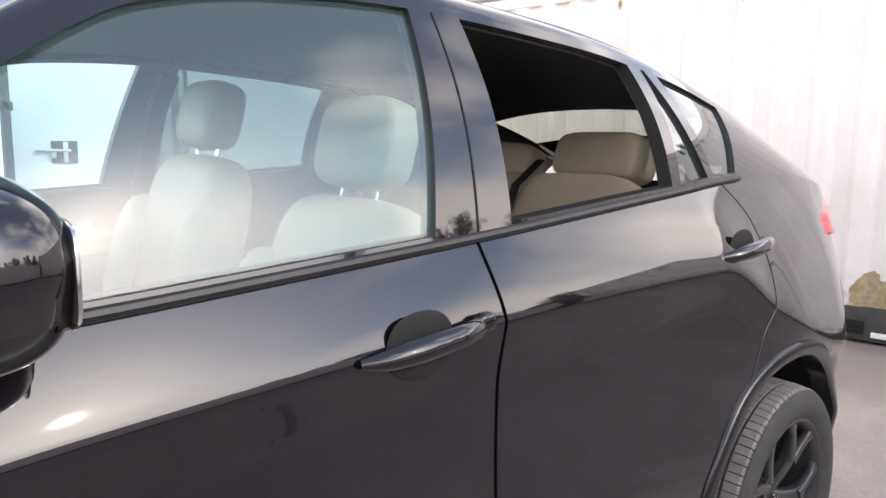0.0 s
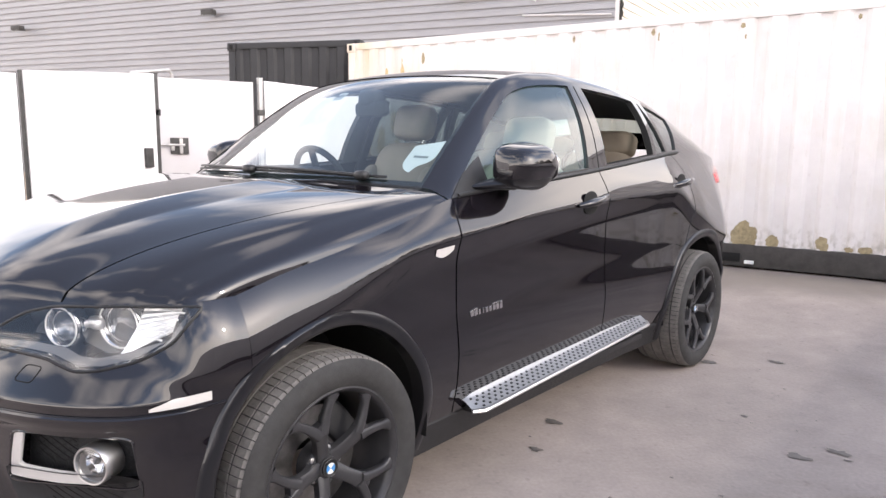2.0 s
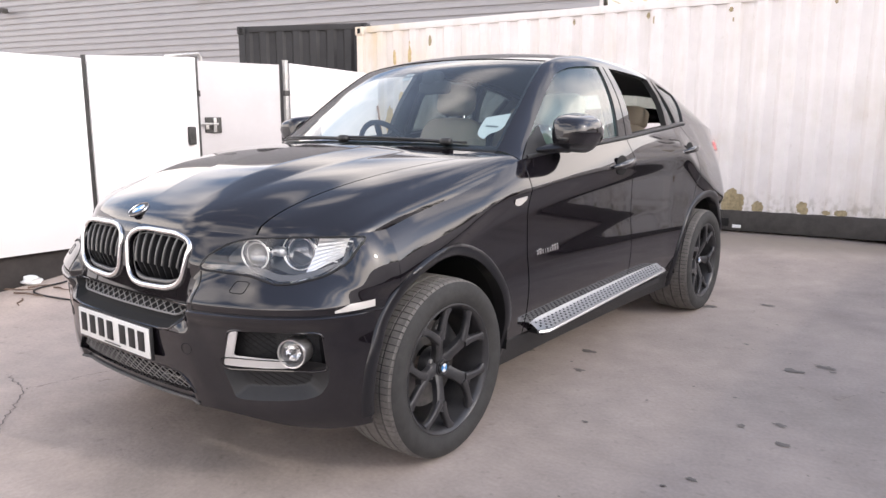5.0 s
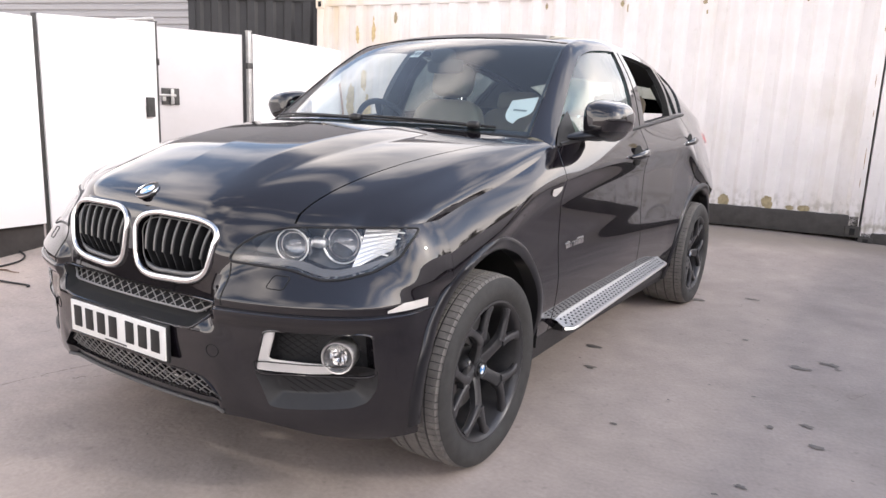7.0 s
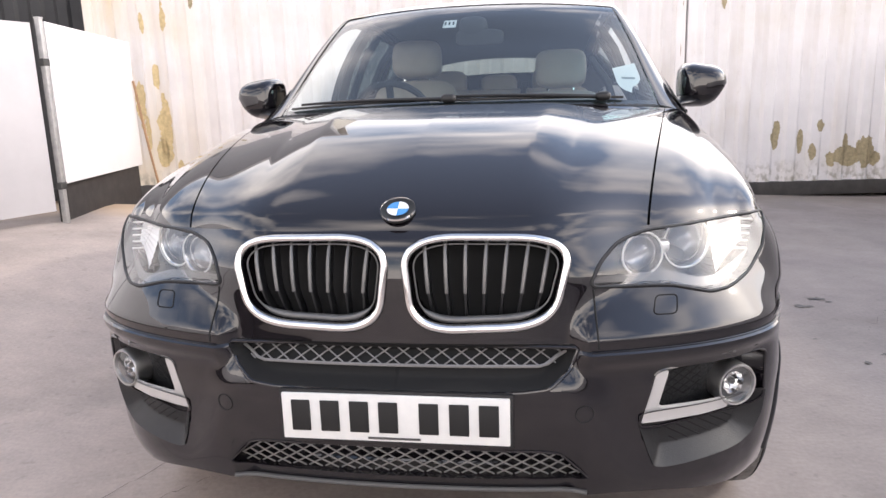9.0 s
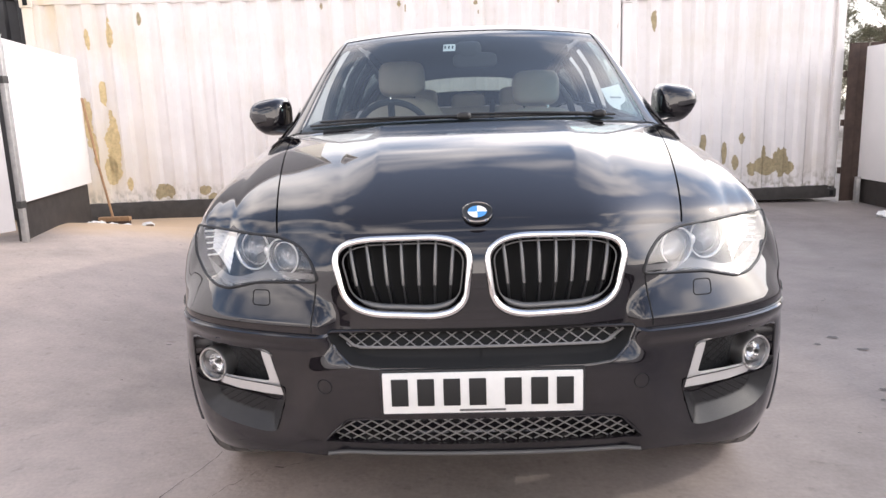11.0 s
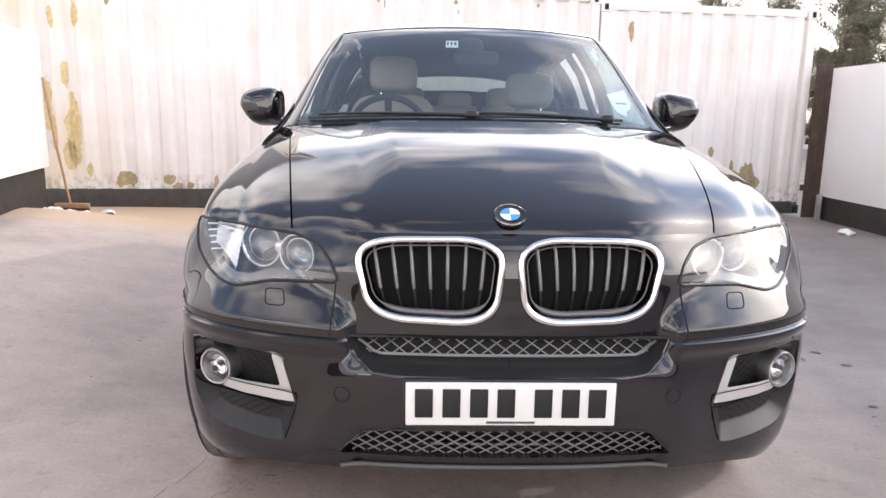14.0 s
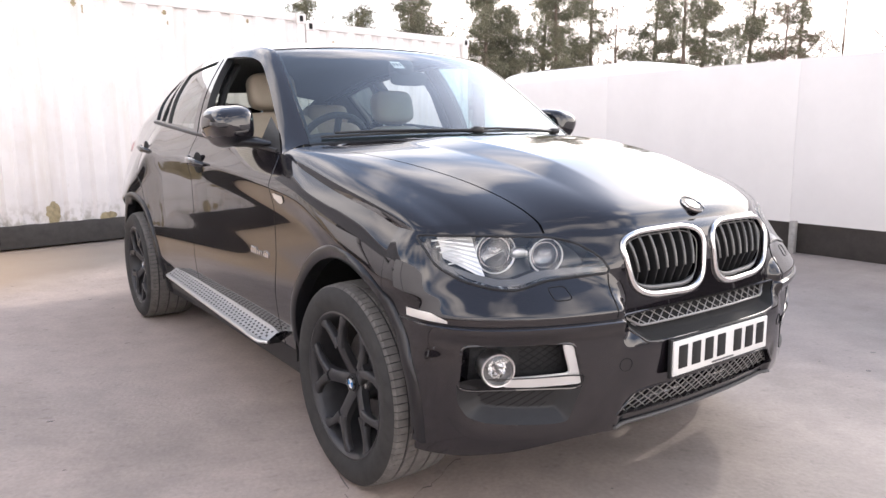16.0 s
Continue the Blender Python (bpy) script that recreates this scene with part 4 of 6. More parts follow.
HOLES = [(CLUSTER, 0.055), (SCOOP, 0.036), (INTAKE, 0.06), (CHIN, 0.034), (KIDNEY, 0.07), (LAMP, 0.16)]


def nearest(poly, x, z):
    """The outline's nearest point."""
    best, at = 9.0, (x, z)
    n = len(poly)
    for i in range(n):
        (x1, z1), (x2, z2) = poly[i], poly[(i + 1) % n]
        dx, dz = x2 - x1, z2 - z1
        t = min(max(((x - x1) * dx + (z - z1) * dz) / (dx * dx + dz * dz + 1e-12), 0), 1)
        d = math.hypot(x - x1 - t * dx, z - z1 - t * dz)
        if d < best:
            best, at = d, (x1 + t * dx, z1 + t * dz)
    return at


def scoop_deep(x, z):
    return 0.036 * min(max(poly_depth(SCOOP, x, z) / 0.042, 0.0), 1.0)


def nose_deep(u, z):
    p = nose(u, z)
    ks = poly_depth(SCOOP, p[0], z)
    for poly, deep in HOLES:
        k = ks if poly is SCOOP else poly_depth(poly, p[0], z)
        if poly is CHIN:
            if abs(k) < 0.0042:
                return nose_y(*nearest(poly, p[0], z))
            if k > 0:
                return nose(u, z, deep * smooth(0.0, 0.024, k))
            continue
        if poly is SCOOP:
            if abs(k) < 0.004:
                return nose_y(*nearest(poly, p[0], z))
            if k > 0:
                return nose(u, z, scoop_deep(p[0], z))
            continue
        over = poly is CLUSTER and ks > 0.01
        if abs(k) < 0.0056 and p[0] > 0.004 and not over:
            return nose_y(*nearest(poly, p[0], z))
        if k > -0.002:
            d = deep * smooth(-0.002, 0.012, k)
            return nose(u, z, max(d, scoop_deep(p[0], z)) if over else d)
    return p


car = thing("car", (0, 0, 0), "black coupe-shaped SUV with matt black alloys, two windows down", "car")

ZBOT = curve_fn([0, 0.3, 0.55, 0.7, 1.0], [0.338, 0.335, 0.29, 0.272, 0.275])
ROWS_Z = [0.6875, 0.690, 0.694, 0.698, 0.702] + list(np.linspace(0.708, 0.75, 8))


ARCH_Z, ARCH_R = 0.40, 0.428


def bumper_sheet():
    nu, top = 190, 30
    rows = 58 + len(ROWS_Z) + top
    vs, fs = [], []
    for i in range(nu + 1):
        u = i / nu
        zf = ZF(u)
        zs = [lerp(ZBOT(u), 0.412, k / 14) for k in range(15)] + [0.416, 0.419, 0.4215, 0.424, 0.4265, 0.429, 0.4315, 0.434] + [lerp(0.439, 0.684, k / 34) for k in range(35)] + ROWS_Z + [lerp(0.75, zf, (k + 1) / top) for k in range(top)]
        vs += [nose_deep(u, z) for z in zs]
    for i in range(nu):
        for j in range(rows - 1):
            q = [i * rows + j, (i + 1) * rows + j, (i + 1) * rows + j + 1, i * rows + j + 1]
            c = np.mean([vs[k] for k in q], axis=0)
            if math.hypot(c[1], c[2] - ARCH_Z) < ARCH_R and c[1] > -0.47:
                continue
            fs.append(q)
    return vs, fs


part("front_bumper", both(bumper_sheet()), M_PAINT, car, "glossy black front bumper and nose panel", 30)


def nose_x(y, z):
    """Half width of the front end at y."""
    lo, hi = 0.4, 1.0
    for _ in range(22):
        m = (lo + hi) / 2
        if nose(m, z)[1] < y:
            lo = m
        else:
            hi = m
    return nose(lo, z)[0]


def arch_clear(geo, cy, r=ARCH_R):
    """Cuts a wheel opening out of a side sheet and draws its edge onto the circle."""
    vs, fs = geo
    cz = ARCH_Z
    keep = []
    for q in fs:
        c = np.mean([vs[k] for k in q], axis=0)
        if math.hypot(c[1] - cy, c[2] - cz) >= r:
            keep.append(q)
    out = [list(v) for v in vs]
    for k, v in enumerate(out):
        d = math.hypot(v[1] - cy, v[2] - cz)
        if d < r + 0.004 and d > 0.01:
            s = r / d
            y, z = cy + (v[1] - cy) * s, cz + (v[2] - cz) * s
            out[k] = [side_x(y, z), y, z]
    return [tuple(v) for v in out], keep


def side_sheet(ya, yb, za, nu, nv, cy=None):
    """Side panel between two edge lines ya(z), yb(z), from height za up to the belt."""
    def fn(a, b):
        z = za + b * 1.1
        if 0 < a < 1:
            a = lerp(0.002, 0.998, (a * nu - 1) / (nu - 2))
        y = lerp(ya(1.0), yb(1.0), a)
        for _ in range(3):
            z = lerp(za, ZT(y), b)
            y = lerp(ya(z), yb(z), a)
        edge = 0.0
        if a in (0.0, 1.0):
            edge = 0.008
        return (side_x(y, z) - edge, y, z)
    g = grid(fn, nu, nv)
    return arch_clear(g, cy) if cy is not None else g


def with_side(geo, s):
    return geo if s > 0 else flipx(geo)


G1 = curve_fn([0.2, 0.6, 0.95, 1.1, 1.2], [0.615, 0.600, 0.588, 0.605, 0.655])
G2 = curve_fn([0.2, 0.6, 0.95, 1.1, 1.25], [1.76, 1.757, 1.745, 1.745, 1.728])
G3 = curve_fn([0.2, 0.5, 0.65, 0.8, 0.96, 1.13, 1.22, 1.33], [2.44, 2.50, 2.58, 2.69, 2.745, 2.78, 2.765, 2.67])
GAP = 0.0022

# upper fender and bonnet, one sheet cut in two
COWL = [(0.0, 0.40, 1.226), (0.40, 0.435, 1.222), (0.785, 0.548, 1.193), (0.846, 0.575, 1.184), (0.88, 0.60, 1.163)]
UW = curve_fn([0, 0.6, 1.0], [0.0, 0.40, 1.0])


def top_sheet(w, v):
    u = UW(w)
    a = np.array(nose(u, ZF(u)))
    e = np.array([pchip([0, 0.31, 0.6, 0.82, 1.0], [p[k] for p in COWL], w) for k in range(3)])
    a1 = np.array(nose(1.0, ZF(1.0)))
    e1 = np.array(COWL[-1])
    base = a + (e - a) * v
    base[2] += (1 - w**4) * 0.23 * v**0.5 * (1 - v)
    yo = lerp(a1[1], e1[1], v)
    corr = np.array((XT(yo), yo, ZT(yo))) - (a1 + (e1 - a1) * v)
    base = base + corr * w**3
    ws = w + 0.03 * (1 - v)
    fall = min(max((0.41 - ws) / 0.11, 0.0), 1.0)
    base[2] += 0.020 * fall * smooth(0.02, 0.35, v) * smooth(1.0, 0.75, v)
    hollow = ((w - 0.41) / 0.13) ** 2 + ((v - 0.925) / 0.065) ** 2
    base[2] -= 0.018 * math.exp(-(hollow**1.6))
    return tuple(base)


WG = 0.60
part("bonnet", both(grid(lambda a, b: top_sheet(a * (WG - 0.003), b * 0.99), 60, 90)), M_PAINT, car, "glossy black bonnet reflecting the clouds", 30)
for s in (1, -1):
    upper = grid(lambda a, b: top_sheet(lerp(WG + 0.003, 1.0, a), b), 34, 70)
    lower = side_sheet(lambda z: -0.30, lambda z: G1(z) - GAP, 0.36, 70, 70, 0.0)
    part("fender", with_side(join(upper, lower), s), M_PAINT, car, "glossy black front fender", 30)
for s in (1, -1):
    part("gap_backing", with_side(grid(lambda a, b: tuple(np.array(top_sheet(lerp(WG - 0.03, WG + 0.03, a), b)) - np.array((0, 0, 0.025))), 4, 40), s), M_DARK, car)

DOORS = {}
for s in (1, -1):
    d1 = part("front_door", with_side(side_sheet(lambda z: G1(z) + GAP, lambda z: G2(z) - GAP, 0.36, 60, 90), s), M_PAINT, car, "glossy black front door", 30)
    d2 = part("rear_door", with_side(side_sheet(lambda z: G2(z) + GAP, lambda z: G3(z) - GAP, 0.36, 60, 90, 2.933), s), M_PAINT, car, "glossy black rear door", 30)
    DOORS[s] = (d1, d2)
    part("rear_quarter", with_side(side_sheet(lambda z: G3(z) + GAP, lambda z: 3.78, 0.30, 70, 80, 2.933), s), M_PAINT, car, "glossy black rear quarter panel", 30)
    inner = grid(lambda a, b: (side_x(lerp(0.5, 2.72, a), lerp(0.4, ZT(lerp(0.5, 2.72, a)) - 0.005, b)) - 0.03, lerp(0.5, 2.72, a), lerp(0.4, ZT(lerp(0.5, 2.72, a)) - 0.005, b)), 40, 16)
    part("door_inner", with_side(arch_clear(inner, 2.933, 0.46), s), M_CABIN, car)

    def sill(a, b):
        y = lerp(0.40, 2.55, a)
        z = lerp(0.225, 0.362, b)
        return (side_x(y, z) - (0.006 if b < 1 else 0.02), y, z)
    part("sill", with_side(grid(sill, 40, 8), s), M_TRIM, car, "black plastic sill")
    for cy in (0.0, 2.933):
        ring = []
        n = 60
        for k in range(n + 1):
            an = radians(lerp(-17, 192 if cy == 0 else 200, k / n))
            row = []
            for rr, dx in ((0.417, -0.05), (0.419, 0.004), (0.427, 0.010), (0.456, 0.011), (0.464, 0.006), (0.467, -0.006)):
                y, z = cy + rr * math.cos(an), ARCH_Z + rr * math.sin(an)
                base = nose_x(y, z) if y < -0.30 else side_x(y, z)
                row.append((base + dx, y, z))
            ring.append(row)
        vs = [p for row in ring for p in row]
        fs = [[i * 6 + j, (i + 1) * 6 + j, (i + 1) * 6 + j + 1, i * 6 + j + 1] for i in range(n) for j in range(5)]
        part("wheel_arch_lip", with_side((vs, [f[::-1] for f in fs]), s), M_ARCH, car, "black wheel arch lip", 50)
        liner = lathe([(0.52, 0.41), (0.60, 0.435), (0.935, 0.435)], 40, "x", (0, cy, ARCH_Z))
        cap = lathe([(0.52, 0.41), (0.52, 0.34), (0.52, 0.27), (0.52, 0.2), (0.52, 0.13), (0.52, 0.06), (0.52, 0.01)], 40, "x", (0, cy, ARCH_Z))
        lv, lf = join(liner, cap)
        lf = [f for f in lf if min(lv[k][2] for k in f) > 0.285]
        part("arch_liner", with_side((lv, lf), s), M_DARK, car)


def rear_end(a, b):
    y0 = [(0.745, 3.78), (0.64, 3.90), (0.4, 3.97), (0.0, 3.99)]
    x = pchip([0, 0.25, 0.6, 1], [p[0] for p in y0], a)
    y = pchip([0, 0.25, 0.6, 1], [p[1] for p in y0], a)
    z = lerp(0.30, 1.255, b)
    k = smooth(0.75, 1.2, z)
    x = lerp(x, x * 0.93, k)
    y -= 0.12 * k * (1 - a * 0.4) + 0.05 * smooth(0.5, 0.3, z)
    return (x if a < 1 else 0.0, y, z)


part("tailgate", both(grid(rear_end, 40, 40)), M_PAINT, car, "glossy black tailgate and rear bumper", 30)
for s in (1, -1):
    def tail(a, b):
        y = lerp(3.40, 3.795, a)
        z = lerp(1.09 + 0.035 * (1 - a), 1.235 - 0.045 * (1 - a), b)
        return (side_x(y, z) + 0.020 * smooth(0.0, 0.15, b) * smooth(1.0, 0.85, b) * smooth(0.0, 0.3, a) - 0.002, y, z)
    part("tail_lamp", with_side(grid(tail, 20, 14), s), M_RED, car, "red tail lamp")

# ---- greenhouse ----
ZR = curve_fn([0.60, 0.75, 0.9, 1.05, 1.25, 1.45, 1.72, 2.2, 2.6, 3.0, 3.25, 3.5, 3.8], [1.20, 1.318, 1.432, 1.54, 1.652, 1.690, 1.705, 1.688, 1.648, 1.57, 1.508, 1.436, 1.325])
XR = curve_fn([0.60, 0.75, 0.9, 1.05, 1.25, 1.45, 1.72, 2.2, 2.6, 3.0, 3.25, 3.5, 3.8], [0.805, 0.77, 0.738, 0.703, 0.665, 0.66, 0.662, 0.66, 0.65, 0.635, 0.62, 0.61, 0.62])
CY = curve_fn([0, 1, 2, 3, 4], [0.385, 1.14, 2.78, 3.62, 3.86])
RY = curve_fn([0, 1, 2, 3, 4], [0.60, 1.25, 2.80, 3.57, 3.78])
CZ = curve_fn([0.385, 0.76, 1.14, 1.4, 1.8, 2.3, 2.8, 3.2, 3.5, 3.7, 3.86], [1.222, 1.465, 1.682, 1.730, 1.757, 1.748, 1.69, 1.60, 1.50, 1.43, 1.335])


def roof_sheet(r, w):
    yc, yr = CY(r), RY(r)
    zc, zr, xr = CZ(yc), ZR(yr), XR(yr)
    k = abs(w)
    return (w * xr, lerp(yc, yr, k**2), lerp(zc, zr, k**2.3))


def w_edge(r):
    """Where the roof skin hands over to the rounded rail."""
    return lerp(lerp(0.957, 0.925, smooth(1.0, 1.5, r)), 1.0, smooth(2.85, 3.0, r))


def band(r0, r1, w0, w1, nu, nv, lift=0.0):
    return grid(lambda a, b: tuple(np.array(roof_sheet(lerp(r0, r1, a), lerp(w0, w1, b))) + np.array((0, 0, lift))), nu, nv, True)


part("roof", grid(lambda a, b: roof_sheet(lerp(1.0, 2.4, a), w_edge(lerp(1.0, 2.4, a)) * lerp(-1, 1, b)), 60, 50, True), M_PAINT, car, "glossy black roof", 30)
part("rear_deck", band(3.0, 4.0, -1, 1, 14, 50), M_PAINT, car, "", 30)
screen = part("windscreen", band(0.012, 0.995, -0.953, 0.953, 50, 60, -0.004), M_SCREEN, car, "large tinted windscreen with stickers", 60)
screen.visible_shadow = False
frit = join(band(0.0, 0.05, -0.953, 0.953, 4, 50, -0.007), band(0.955, 1.0, -0.953, 0.953, 4, 50, -0.007), band(0.05, 0.955, 0.937, 0.953, 40, 3, -0.007), band(0.05, 0.955, -0.953, -0.937, 40, 3, -0.007))
part("screen_border", frit, M_TRIM, screen)
rear_glass = part("rear_window", band(2.4, 3.0, -0.90, 0.90, 40, 40, -0.003), M_REARGLASS, car, "sloping tinted rear window", 60)
rear_glass.visible_shadow = False


def upper(y, t):
    """The side above the belt: t from 0 at the belt to 1 at the roof rail."""
    x0, z0, x1, z1 = XT(y), ZT(y), XR(y), ZR(y)
    return (lerp(x0, x1, t) + 0.035 * math.sin(math.pi * t) * min((z1 - z0) / 0.4, 1), y, lerp(z0, z1, t))


PIL = curve_fn([0.6, 1.0, 1.25, 1.4, 2.5, 3.0], [0.068, 0.060, 0.056, 0.055, 0.055, 0.055])


def t_rail(y):
    """Where the side hands over to the rounded rail."""
    return max(1 - 0.042 * (1 - smooth(3.3, 3.57, y)) / max(ZR(y) - ZT(y), 0.02), 0.3)


def rail_round(r, b):
    """The rounded edge between roof and side; b from 0 on the roof to 1 on the side."""
    y = RY(r)
    p, c, q = (np.array(v) for v in (roof_sheet(r, w_edge(r)), roof_sheet(r, 1.0), upper(y, t_rail(y))))
    c = c + (c - (p + q) / 2) * 0.22
    return tuple((1 - b) ** 2 * p + 2 * b * (1 - b) * c + b * b * q)


for s in (1, -1):
    part("windscreen_pillar", with_side(grid(lambda a, b: rail_round(a, b), 50, 12, True), s), M_PAINT, car, "rounded glossy black windscreen pillar", 60)
    part("roof_rail", with_side(grid(lambda a, b: rail_round(lerp(1, 3, a), b), 70, 12, True), s), M_PAINT, car, "", 60)
    part("rear_pillar", with_side(grid(lambda a, b: roof_sheet(lerp(2.4, 3, a), lerp(0.90, w_edge(lerp(2.4, 3, a)), b)), 30, 5, True), s), M_PAINT, car, "", 30)


def t_low(y):
    return min(0.016 / max(ZR(y) - ZT(y), 0.02), 0.5)


def t_top(y):
    return max(1 - PIL(y) / max(ZR(y) - ZT(y), 0.02), t_low(y) + 0.001)


def pane(ya, la, yb, lb, lo, hi, nu, nv, push=0.0):
    """A piece of the upper side between two leaning edges, from lo(y) to hi(y)."""
    def fn(a, b):
        y = lerp(ya, yb, a)
        for _ in range(3):
            t = lerp(lo(y), hi(y), b)
            y = lerp(ya + la * t, yb + lb * t, a)
        p = upper(y, lerp(lo(y), hi(y), b))
        return (p[0] + push, p[1], p[2])
    return grid(fn, nu, nv)


zero = lambda y: 0.0
WIN = [(0.735, 0.0, 1.635, 0.10), (1.825, 0.03, 2.425, 0.015), (2.468, 0.037, 2.628, -0.13), (2.664, -0.10, 2.79, 0.18)]
for s in (1, -1):
    geos = []
    edges = [(0.605, 0.0)] + [e for w in WIN for e in ((w[0], w[1]), (w[2], w[3]))] + [(3.78, 0.0)]
    for i in range(0, len(edges) - 1):
        (ya, la), (yb, lb) = edges[i], edges[i + 1]
        n = max(int((yb - ya) / 0.02), 3)
        if i % 2 == 1:
            geos.append(pane(ya, la, yb, lb, zero, t_low, n, 2))
            geos.append(pane(ya, la, yb, lb, t_top, t_rail, n, 4))
        else:
            geos.append(pane(ya, la, yb, lb, zero, t_rail, n, 16))
    part("window_surround", with_side(join(*geos), s), M_PAINT, car, "black window surround and pillars", 30)
    gv, gf = join(*geos)
    part("pillar_lining", with_side(([(v[0] - 0.037, v[1], v[2] - 0.005) for v in gv], gf), s), M_LINING, car, "grey cloth lining of the pillars", 30)
    for (ya, la, yb, lb) in WIN:
        def loop(push, ya=ya, la=la, yb=yb, lb=lb):
            pts = []
            for k in range(30):
                y = lerp(ya, yb, k / 29) + lerp(la, lb, k / 29) * t_low(ya)
                pts.append((y, t_low(y)))
            for k in range(12):
                t = lerp(t_low(yb), t_top(yb + lb), k / 11)
                pts.append((yb + lb * t, t))
            for k in range(30):
                y = lerp(yb + lb, ya + la, k / 29)
                pts.append((y, t_top(y)))
            for k in range(12):
                t = lerp(t_top(ya), t_low(ya), k / 11)
                pts.append((ya + la * t, t))
            return [(upper(y, t)[0] + push, upper(y, t)[1], upper(y, t)[2]) for y, t in pts]
        o, n_ = loop(0.0), loop(-0.038)
        m = len(o)
        part("window_seal", with_side((o + n_, [[k, (k + 1) % m, m + (k + 1) % m, m + k] for k in range(m)]), s), M_TRIM, car, "black rubber window seal", 30)
    for k, (ya, la, yb, lb) in enumerate(WIN):
        if (k, s) in ((1, 1), (0, -1)):
            continue
        owner = DOORS[s][0] if k == 0 else (DOORS[s][1] if k < 3 else car)
        p = part("window_glass", with_side(pane(ya, la, yb, lb, t_low, t_top, 24, 16, -0.012), s), M_GLASS if k == 0 else M_GLASSDARK, owner, "tinted side window glass", 60)
        p.visible_shadow = False
    seam = [upper(1.736 + 0.05 * t, t) for t in np.linspace(0.01, 0.88, 12)]
    part("door_gap", with_side(tube([(v[0] + 0.0006, v[1], v[2]) for v in seam], 0.0022, 5), s), M_DARK, car)
    # belt moulding
    belt = [(XT(y) + 0.004, y, ZT(y) + 0.002) for y in np.linspace(0.66, 2.80, 50)]
    part("belt_moulding", with_side(tube(belt, 0.009, 8), s), M_TRIM, car, "black belt line moulding")
    for k, d in enumerate(DOORS[s]):
        yh, zh = ((1.555, 1.106), (2.615, 1.158))[k]
        xh = side_x(yh, zh)
        lift = 0.03
        cup = part("handle_recess", with_side(blob(0.012, 0.135, 0.108, (xh - 0.001, yh, zh - 0.004), 0.9, 28, 14), s), M_DARK, d, "dark cup behind the handle")
        bar = [(xh + 0.004, yh - 0.115, zh - 0.012), (xh + 0.026, yh - 0.08, zh - 0.006), (xh + 0.034, yh - 0.03, zh), (xh + 0.034, yh + 0.05, zh + 0.007), (xh + 0.026, yh + 0.095, zh + 0.012), (xh + 0.003, yh + 0.118, zh + 0.015)]
        part("door_handle", with_side(tube(bar, [0.008, 0.014, 0.017, 0.017, 0.015, 0.009], 10, flat=1.15), s), M_PAINT, d, "glossy black pull handle")
        if k == 0:
            part("lock_cover", with_side(blob(0.026, 0.04, 0.032, (xh + 0.012, yh + 0.125, zh + 0.015), 0.6), s), M_PAINT, d)

# ---- underside ----
part("underbody", box(1.30, 4.1, 0.06, (0, 1.65, 0.34), 0.01), M_DARK, car)
part("bumper_underlip", both(grid(lambda a, b: (lambda p: (p[0] * lerp(1, 0.9, b), p[1] + 0.18 * b, ZBOT(a * 0.62) + 0.004))(nose(a * 0.62, ZBOT(a * 0.62) + 0.004)), 60, 4)), M_TRIM, car, "black lower lip")

# ---- front details ----
def on_nose(x, z, push):
    return nose_y(x, z, push)


def path_on(poly, push, mirror=1):
    return [(mirror * p[0], p[1], p[2]) for p in (on_nose(x, z, push) for x, z in poly)]


def inside_patch(poly, push):
    """The part of the nose surface within an outline, set back by push."""
    xs, zs = [p[0] for p in poly], [p[1] for p in poly]
    u0, u1 = nose_u(max(min(xs), 0.0), sum(zs) / len(zs)) - 0.03, min(nose_u(max(xs), max(zs)) + 0.12, 1.0)
    z0, z1 = min(zs), max(zs)
    n, m = 70, 34
    vs, fs, base = [], [], []
    for i in range(n + 1):
        for j in range(m + 1):
            u, z = max(lerp(u0, u1, i / n), 0), lerp(z0, z1, j / m)
            base.append(nose(u, z))
            vs.append(nose(u, z, push(base[-1][0], z) if callable(push) else push))
    for i in range(n):
        for j in range(m):
            q = [i * (m + 1) + j, (i + 1) * (m + 1) + j, (i + 1) * (m + 1) + j + 1, i * (m + 1) + j + 1]
            c = nose(max(lerp(u0, u1, (i + 0.5) / n), 0), lerp(z0, z1, (j + 0.5) / m))
            if poly_depth(poly, c[0], c[2]) > -0.004:
                fs.append(q)
    used = sorted({k for q in fs for k in q})
    for k in used:
        if poly_depth(poly, base[k][0], base[k][2]) < 0:
            at = nearest(poly, base[k][0], base[k][2])
            vs[k] = nose_y(*at, push(*at) if callable(push) else push)
    remap = {k: i for i, k in enumerate(used)}
    return [vs[k] for k in used], [[remap[k] for k in q] for q in fs]


def blade(pts, front, back, deep):
    """A thin upright fin: narrow rounded front edge, running back."""
    vs, fs = [], []
    for x, y, z in pts:
        vs += [(x - front, y + 0.004, z), (x - front * 0.5, y, z), (x + front * 0.5, y, z), (x + front, y + 0.004, z), (x + back, y + deep, z), (x - back, y + deep, z)]
    n = 6
    for i in range(len(pts) - 1):
        fs += [[i * n + k, (i + 1) * n + k, (i + 1) * n + (k + 1) % n, i * n + (k + 1) % n] for k in range(n)]
    return vs, fs


